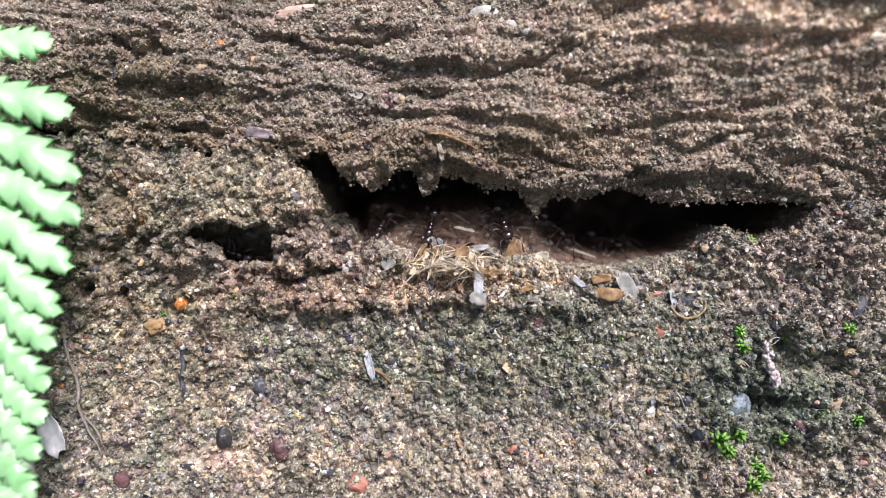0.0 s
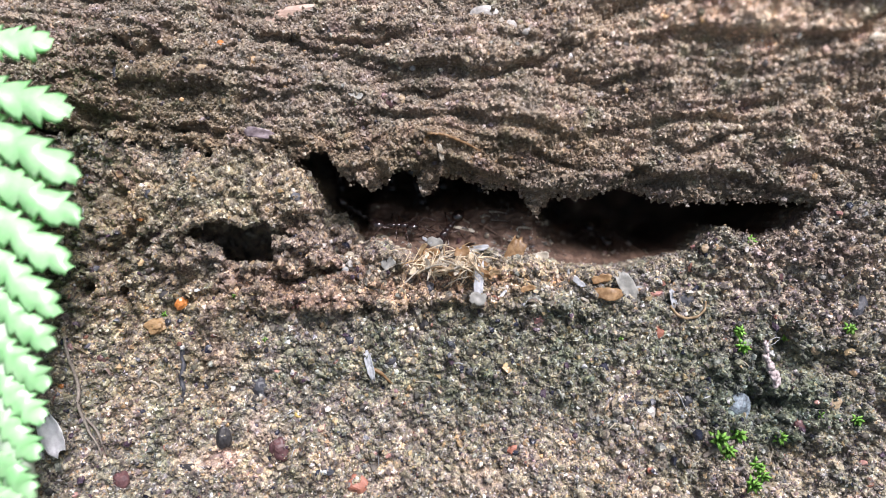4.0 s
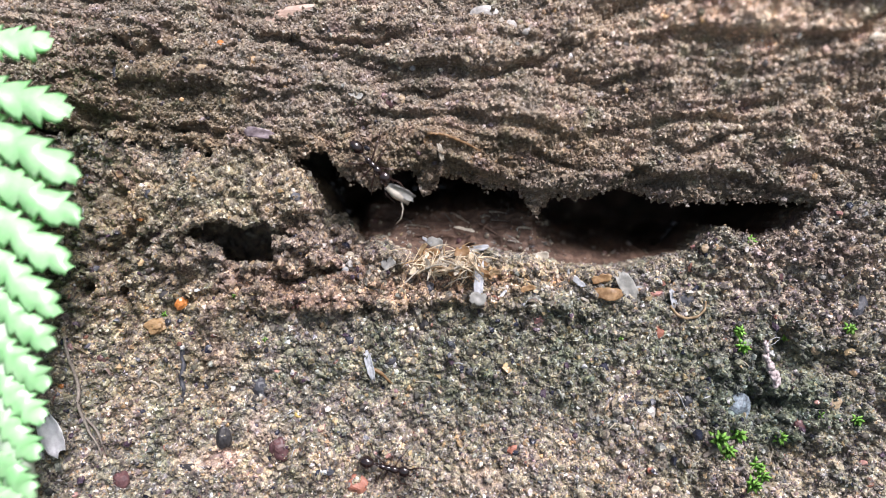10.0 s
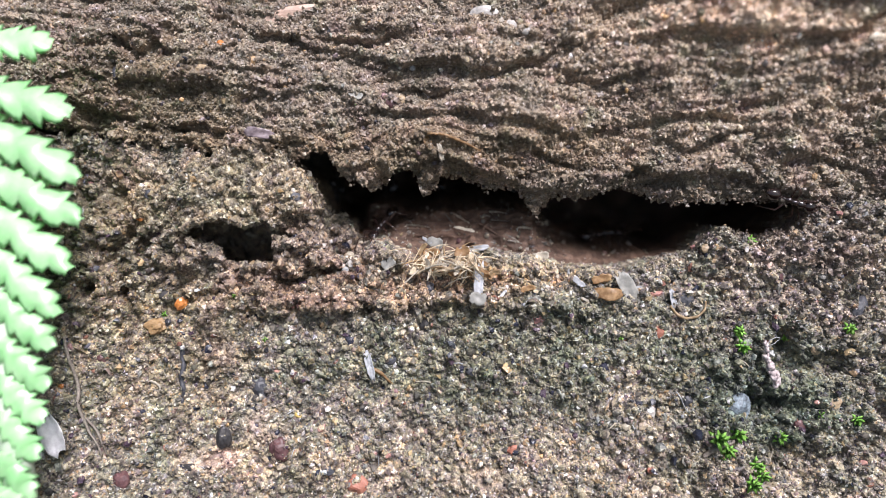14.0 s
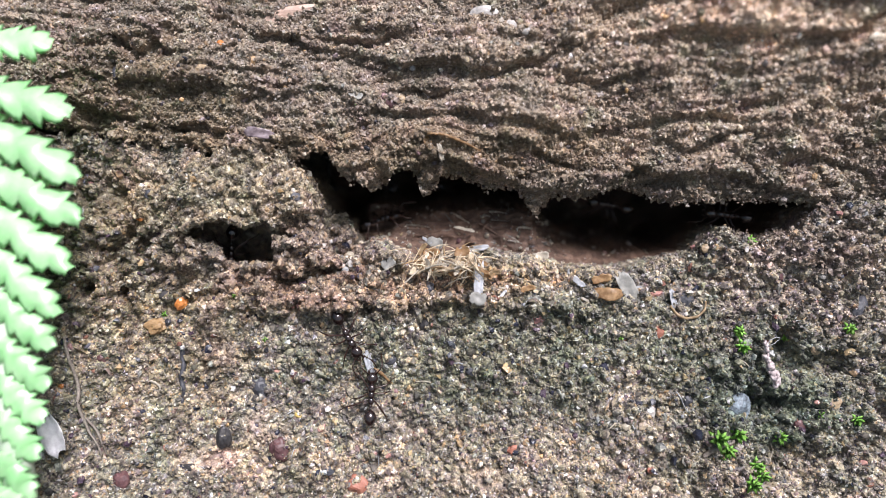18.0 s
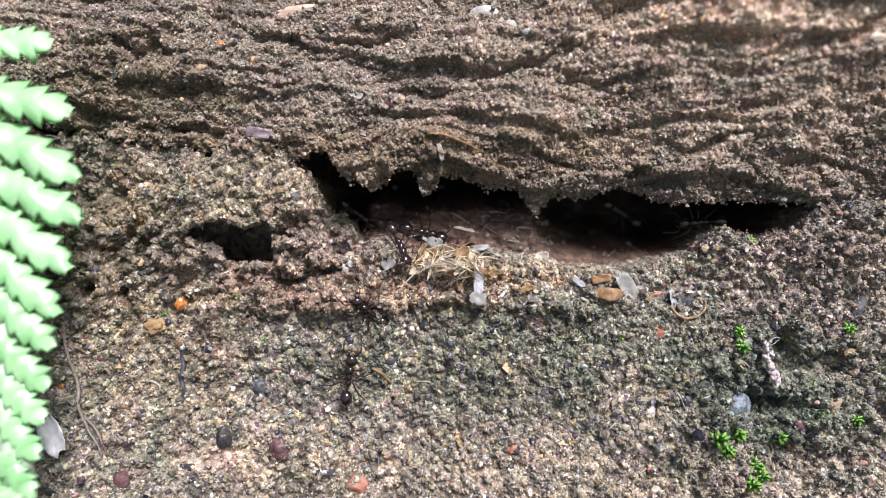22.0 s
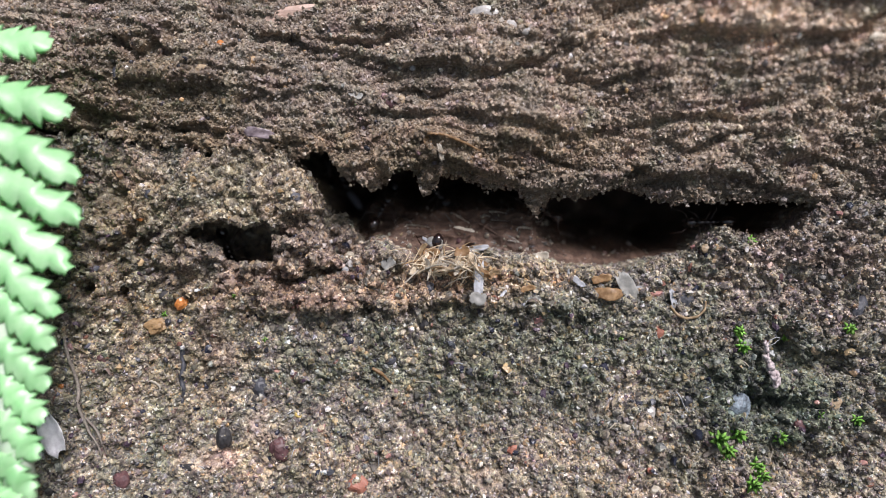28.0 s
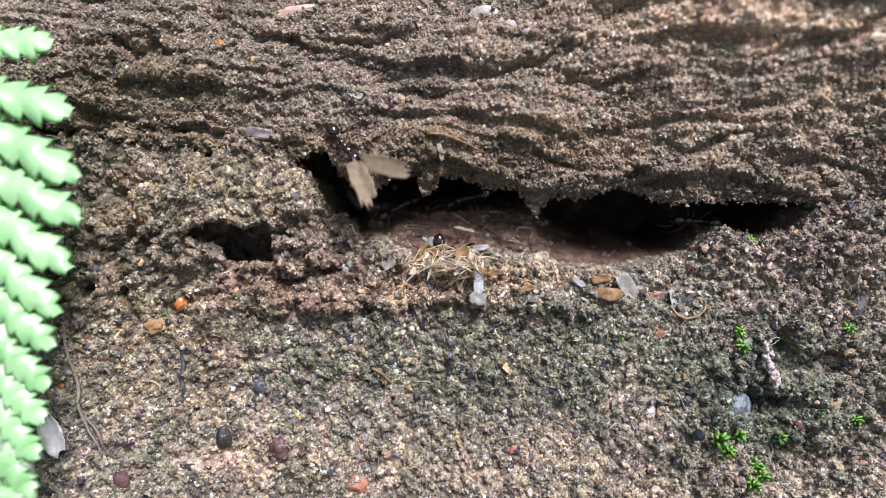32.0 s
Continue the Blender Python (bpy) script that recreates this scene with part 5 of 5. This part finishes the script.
def motions():
    """Walk every ant and what it carries, from the first moment to the last."""
    ant_L1 = stroll("low", [(0, -35.1, -0.5, -20, 6), (0.5, -28.7, -3.8, 5), (1, -21.2, -3.3, 12), (1.5, -19.8, -1.2, 45), (2, -17.0, 2.4, 62), (2.5,
        -15.9, 4.7, 40), (3, -15.7, 4.5, 0), (3.5, -17.0, 5.7, -20), (5.5, -15.6, 3.5, -45), (6, -15.9, 4.2, -35), (6.5, -16.1, 4.8, -20), (7, -19.6,
        8.0, 60), (7.5, -20.1, 9.4, 110), (14.5, -20.0, 9.3, 100), (16.5, -22.0, 14.9, 100, 26), (32, -22.0, 14.9, 100, 26)])
    ant_L2 = stroll("low", [(0, -1.8, 2.5, -95), (0.5, -0.5, 2.8, -85), (1, 0.9, 2.8, -100), (1.3, 0.6, 2.2, -100), (1.5, -0.4, 0.1, -100), (2, -2.0,
        -10.7, -100), (2.5, -5.6, -26.0, -98), (3, -11.3, -35.6, -125), (3.6, -17.6, -45.2, -125), (32, -17.6, -47.1, -125)])
    ant_L3 = stroll("low", [(0, 9.8, 3.4, -80), (0.5, 9.5, 2.6, -60), (1, 10.2, 2.6, -100), (1.5, 8.7, 3.7, -120), (2, 3.2, 8.3, 160), (2.5, 0.6, 8.5,
        -120), (3, 3.2, 5.1, -80), (3.5, 1.5, 2.5, -100), (5.5, 0.1, 2.0, -150), (6, 1.3, 3.0, -170), (6.5, 3.9, 2.6, -100), (7, 7.9, 1.6, -25), (7.5,
        14.1, -0.7, -12), (8, 23.9, -2.3, -8), (8.5, 26.3, -3.1, -42), (9, 28.2, -3.1, -12), (9.5, 31.9, -1.4, 22), (10, 41.9, 2.4, 48), (10.5, 39.8,
        5.3, 95, 6), (11, 33.4, 10.1, 112, "up"), (11.5, 34.7, 13.2, 62, "up"), (12, 34.7, 13.2, 80, "up"), (12.5, 36.2, 11.7, 62, "up"), (13, 43.0,
        9.9, -8, "up"), (13.5, 47.9, 9.7, -12, "up"), (14, 53.7, 8.5, -20, "up"), (14.5, 57.4, 9.1, -60, "up"), (16.5, 57.4, 6.6, -150, 8), (17, 55.6,
        6.1, -180, 8), (18, 48.5, 5.9, -185, 9), (19, 46.8, 4.7, -200, 9), (22, 43.3, 4.5, -170, 9), (25, 44.9, 4.5, -190, 9), (28, 45.6, 4.5, -175,
        9), (32, 43.1, 4.7, -185, 9)])
    ant_C0 = stroll("low", [(0, 28.9, 0.1, -60), (1, 29.7, 0.8, -80), (2, 30.3, 1.5, -100), (3, 29.6, 0.9, -75), (3.5, 29.3, 0.9, -80), (5.5, 26.4,
        1.0, -60), (6, 26.5, 1.5, -75), (6.5, 23.6, 2.7, -130), (7, 21.7, 3.0, -120), (7.5, 21.4, 3.8, -130), (8, 20.4, 4.8, -190), (8.5, 23.9, 8.6,
        -260), (9, 22.2, 14.9, -270, 26), (12, 22.2, 14.9, -270, 26), (12.5, 27.3, 6.8, -320), (13, 26.0, 2.4, -350), (13.5, 27.5, 1.6, -390), (14,
        29.5, 0.5, -370), (14.5, 40.7, 4.4, -310), (16.5, 33.0, 8.5, -270, 16), (17, 34.6, 8.1, -240, 16), (18, 29.7, 8.0, -190, 16), (20, 30.7, 7.1,
        -190, 16), (22, 32.7, 6.2, -220, 16), (23, 37.9, 6.6, -200), (24, 28.1, 4.2, -180), (25, 22.8, 4.7, -160), (25.5, 22.9, 5.3, -150), (27.5,
        17.0, 5.7, -180), (28.5, 15.1, 4.1, -150), (29, 13.6, 3.2, -160), (29.5, 17.6, 4.4, -100), (30.5, 17.5, 4.9, -120), (31, 17.0, 5.7, -160),
        (32, 18.2, 10.1, -200)])
    ant_C1 = stroll("low", [(0, 18.0, 2.3, -70), (0.5, 17.5, 2.2, -50), (1, 16.6, 3.6, -30), (1.5, 15.6, 6.2, 40), (2, 9.5, 6.8, 120), (2.5, -5.2,
        8.4, 170), (3, -12.6, 14.9, 160, 26), (3.5, -14.8, 14.9, 130, 26), (4.3, -9.3, 14.9, 30, 26), (5, 5.4, 5.4, -20), (5.5, 9.2, 1.6, -60), (5.8, 8.3, 3.4, -25), (6, 7.2, 4.0, -12), (6.5, -6.5, 2.0, 110), (7, -9.6, 4.1, 120), (7.5, -7.3, 5.5, 60), (8, -10.4, 14.9, 110, 26), (9, -10.4,
        14.9, 110, 26), (32, -10.4, 14.9, 110, 26)])
    ant_M1 = stroll("low", [(0, -9.1, 2.5, -80), (0.5, -10.2, 2.4, -120), (1, -9.0, 2.4, -90), (1.5, -9.1, 2.6, -60), (2, -8.1, 2.5, -70), (2.5, -8.2,
        2.3, -55), (3, -5.9, 1.8, -30), (3.5, -7.2, 1.6, -10), (5.5, -9.6, 3.3, -40), (6, -9.2, 3.3, -60), (6.5, -9.6, 2.4, -20), (7, -4.9, 0.8, 10),
        (7.5, -5.5, 0.1, -60), (8, -10.2, -6.1, -106), (8.5, -12.2, -14.5, -116), (9, -15.6, -19.4, -112), (9.5, -14.0, -31.8, -68), (10, -9.0, -33.9,
        -8), (10.5, 1.5, -36.7, -12), (11, 10.5, -45.0, -30), (32, 11.0, -47.0, -30)])
    ant_M2 = stroll("low", [(0, -9.3, 14.9, -60, 26), (3.5, -5.4, 14.9, -60, 26), (5.5, -3.3, 2.4, -100), (6, -2.7, 3.2, -110), (6.5, -5.3, 4.0,
        -150), (7, -3.2, 5.2, -120), (7.5, -2.0, 6.3, -160), (8, -7.7, 7.2, -200), (8.5, -7.9, 7.4, -220), (9, -5.9, 10.0, -260), (9.5, -5.4, 14.9,
        -270, 26), (12, -6.5, 14.9, -250, 26), (12.5, -9.2, 6.9, -200), (13, -9.2, 5.1, -130), (13.5, -8.2, 3.3, -90), (14, -8.9, 2.5, -80), (14.5,
        -10.1, 2.4, -100), (16.5, -12.9, 6.2, -100), (17, -12.7, 6.5, -90), (17.3, -9.8, 3.9, -60), (17.5, -6.8, 1.6, -5), (17.8, -7.9, 2.5, -5), (18,
        -10.0, 3.4, -22), (18.5, -10.4, 3.5, -25), (19, -12.4, 2.9, -160), (19.5, -14.0, 1.8, -130), (20, -13.8, 1.0, -120), (20.5, -10.2, 3.1, -40),
        (21, -7.9, 2.7, 0), (21.5, -3.9, 1.9, -10), (22, -3.4, 1.4, -20), (22.5, -2.8, 0.9, -40), (23, -2.7, 0.3, -70), (23.5, -1.9, 0.5, -90), (24,
        -1.3, -1.6, -100, 4.5), (25.5, -1.2, -1.7, -95, 4.5), (28, -1.2, -1.6, -100, 4.5), (30, -1.3, -1.7, -92, 4.5), (32, -1.2, -1.6, -100, 4.5)])
    ant_M3 = stroll("low", [(0, 7.3, 14.9, -90, 26), (4.5, 7.3, 14.9, -90, 26), (5.5, 7.1, 4.4, -110), (6, 5.0, 2.5, -140), (6.5, 3.6, 3.2, -190), (7,
        6.3, 2.6, -300), (7.3, 10.3, 0.8, -350), (7.7, 7.2, 2.0, -420), (8, 2.7, 4.0, -500), (8.3, 7.3, 3.5, -560), (8.5, 10.1, 2.2, -420), (9, 11.1,
        0.8, -450), (9.5, 9.5, 2.8, -500), (10, 13.2, 10.3, -630), (10.5, 13.4, 14.9, -630, 26), (32, 13.4, 14.9, -630, 26)])
    ant_M4 = stroll("low", [(0, 22.2, 14.9, -90, 26), (4, 25.2, 11.4, -90), (5.5, 22.6, 2.3, -70), (6, 23.1, 2.8, -80), (6.5, 18.2, 3.8, -120), (7,
        19.6, 4.3, -150), (7.5, 21.2, 4.4, -230), (8, 22.7, 10.8, -270), (8.5, 20.0, 14.9, -270, 26), (32, 20.0, 14.9, -270, 26)])
    ant_M5 = stroll("low", [(0, -1.5, 14.9, -60, 26), (27.5, -2.1, 14.9, -60, 26), (28.5, -0.8, 6.3, -35), (29, 1.3, 4.4, -38), (29.5, 2.7, 4.0, -45),
        (30, 1.1, 6.2, -100), (30.5, -1.6, 10.5, -180), (31, -2.1, 14.9, -200, 26), (32, -2.1, 14.9, -200, 26)])
    ant_M6 = stroll("low", [(0, 9.5, 14.9, -90, 26), (28, 9.0, 14.9, -90, 26), (29, 6.8, 7.1, -100), (29.5, 6.0, 6.1, -95), (30, 6.1, 5.3, -100),
        (30.5, 5.4, 5.4, -120), (31, 5.1, 5.1, -130), (32, 4.8, 6.8, -170)])
    ant_R2 = stroll("low", [(0, 9.5, 14.9, -40, 26), (10.5, 9.7, 14.9, -40, 26), (11, 9.7, 4.1, -30), (11.5, 13.6, 2.5, -8), (12, 30.2, -0.6, -8),
        (12.5, 46.0, -5.1, 2), (12.8, 51.2, -0.8, 50), (13, 55.1, 2.6, 40), (13.5, 61.1, 5.3, 32), (13.8, 67.6, 6.9, 20), (14.1, 89.6, 10.0, 15),
        (14.4, 114.6, 12.6, 15), (32, 115.9, 12.6, 15)])
    ant_T1 = stroll("up", [(0, -30.9, 54.7, -60), (6.3, -30.3, 46.1, -60), (6.7, -30.5, 38.1, -66), (6.9, -28.8, 31.6, -66), (7.1, -27.1, 27.8, -64),
        (7.3, -26.1, 25.7, -58), (7.5, -23.5, 23.8, -52), (7.7, -22.9, 23.7, -54), (7.9, -21.4, 22.1, -55), (8.1, -18.1, 21.1, -36), (8.3, -17.6,
        20.8, -38), (8.5, -16.8, 20.7, -36), (8.7, -16.1, 19.3, -45), (9, -14.8, 16.8, -57), (9.5, -11.1, 13.2, -52), (10, -10.9, 13.6, -42), (10.3,
        -10.6, 13.0, -60), (10.6, -9.5, 11.3, -50, 3), (11, -8.1, 11.8, -30, 8), (11.5, -7.7, 13.0, -10, 10), (12.2, -6.7, 15.7, 30, 18), (14, -7.3,
        18.3, 30, 30), (32, -7.4, 18.6, 30, 32)])
    ant_T2 = stroll("up", [(0, -12.0, 61.7, -120), (29, -14.3, 54.2, -120), (29.7, -18.3, 43.0, -125), (29.9, -19.3, 41.1, -122), (30.1, -21.0, 39.0,
        -128), (30.3, -22.2, 37.7, -128), (30.5, -24.1, 32.4, -124), (30.7, -25.3, 29.2, -128), (30.9, -23.4, 24.2, -98), (31.1, -23.4, 20.6, -100),
        (31.2, -22.9, 20.2, -97), (31.3, -22.2, 19.3, -88), (31.4, -19.9, 18.0, -80), (31.5, -18.2, 17.0, -78), (31.6, -17.8, 15.9, -78), (31.8,
        -15.8, 15.4, -62), (32, -14.6, 15.2, -52)])
    ant_N1 = stroll("low", [(0, -20.3, 14.9, -80, 26), (14.5, -20.3, 14.9, -80, 26), (15.3, -16.5, 3.7, -95), (16, -15.6, -5.7, -60), (16.25, -15.0,
        -6.6, 20), (16.5, -14.9, -6.3, 100), (16.65, -15.1, -7.0, 40), (16.8, -15.5, -7.8, -30), (17, -16.0, -9.1, -80), (17, -16.0, -9.1, -80),
        (17.5, -15.7, -12.2, -70), (18, -14.9, -13.3, -60), (18.5, -14.7, -13.9, -58), (19, -15.1, -13.6, -60), (19.5, -17.1, -12.2, -62), (20, -17.4,
        -8.5, -66), (20.5, -16.1, -3.9, -15), (21, -16.3, -0.8, 2), (21.5, -16.4, 1.8, -12), (22, -15.8, 4.5, -42), (22.5, -19.3, 10.4, -52), (23,
        -19.2, 14.9, -60, 26), (23.5, -20.3, 14.9, -60, 26), (32, -20.3, 14.9, -60, 26)])
    ant_N2 = stroll("low", [(0, -11.1, -50.2, 80), (14.3, -10.8, -47.1, 80), (15.5, -11.6, -34.2, 85), (16.5, -12.5, -24.4, 90), (17, -12.6, -24.2,
        88), (17.5, -12.1, -23.7, 86), (18, -11.8, -23.8, 88), (18.5, -7.6, -21.1, 62), (19, -4.6, -15.4, 86), (19.5, -5.2, -10.4, 95), (20, -6.2,
        -7.7, 90), (20.5, -6.6, -6.8, 88), (20.8, -5.5, -8.7, 92), (21, -4.3, -10.9, 98), (21.5, -7.8, -12.1, 128), (22, -12.2, -9.3, 140), (22.5,
        -15.6, -6.1, 115), (23, -17.9, -4.5, 112), (23.5, -16.6, -0.8, 75), (24, -15.9, 4.7, 60), (24.5, -18.5, 6.4, 30), (25, -18.1, 6.4, 20), (25.5,
        -16.7, 6.0, 10), (27.5, -10.7, 4.7, 75), (28, -10.5, 4.9, 78), (28.5, -10.9, 5.5, 72), (29, -10.6, 5.1, 60), (29.5, -9.0, 5.1, 42), (30, -8.6,
        5.1, 38), (31, -8.3, 5.1, 38), (32, -6.7, 5.4, 30)])
    ant_N3 = stroll("low", [(0, -12.0, -49.9, 100), (18.8, -10.8, -47.1, 100), (19.5, -12.3, -39.1, 110), (20, -15.2, -35.2, 75), (20.5, -13.9, -26.5,
        76), (21, -13.8, -22.2, 68), (21.5, -14.9, -19.6, 84), (22, -14.4, -20.5, 78), (22.5, -18.7, -18.5, 112), (23, -21.3, -14.7, 107), (23.5,
        -26.0, -12.1, 118), (24, -27.3, -8.2, 125), (24.5, -29.2, -7.0, 115), (25, -30.9, -5.0, 110), (25.5, -33.8, -1.8, 100, 6), (26.5, -35.7, 0.1,
        60, 9), (28, -36.7, 0.1, -80, 10), (30.5, -36.5, 0.1, -70, 10), (31.2, -36.8, 0.7, 0, 13), (32, -36.9, 1.3, 60, 17)])
    ant_N5 = stroll("low", [(0, -10.4, 14.9, -80, 26), (19, -10.4, 14.9, -80, 26), (19.5, -8.2, 7.0, -100), (20, -8.7, 4.1, -120), (20.5, -9.5, 3.9,
        -80), (21, -9.1, 2.4, -60), (21.5, -9.7, 2.4, -100), (22, -8.0, -0.4, -95), (22.5, -9.5, -7.9, -96), (23, -8.8, -15.8, -100), (23.5, -11.5,
        -18.3, -130), (24, -12.5, -20.7, -136), (24.5, -18.2, -20.8, -186), (25, -19.2, -21.5, -180), (25.5, -19.2, -21.6, -178), (26.1, -20.2, -23.4,
        -130), (27, -22.7, -40.0, -100), (27.4, -23.0, -46.1, -100), (32, -23.0, -48.0, -100)])
    ant_H2 = stroll("low", [(0, -36.9, 1.3, 60, 17), (15.5, -36.9, 1.3, 60, 17), (16.5, -33.8, 0.1, -160, 6), (17.5, -34.7, -0.1, -110, 6), (18,
        -34.8, -0.2, -90, 6), (19.3, -34.9, -0.2, -80, 6), (20, -36.6, 0.5, -10, 13), (21, -36.9, 1.3, 60, 17), (32, -36.9, 1.3, 60, 17)])
    scrap_rest = on_wall("low", -11.6, -18.3, 0.5, 14)
    carry(white_scrap, ant_N1, 18.8, 32, pose(0, 0.0062, 0.001, 0, 0, 8), scrap_rest)
    carry(amber_scrap, ant_C1, 5.7, 32, pose(0.0002, 0.0048, 0.0026, 10, 0, 85), on_wall("low", 11.6, -0.5, 1.6, -20))
    carry(stick_scrap, ant_C1, 0, 3.5, pose(0.0002, 0.0062, 0.0016, 25, 0, 10))
    carry(prey, ant_T1, 0, 32, pose(0.0006, 0.0044, 0.0024, 8, 0, 12))
    carry(winged, ant_T2, 0, 32, pose(0, 0.0045, 0.002))


motions()
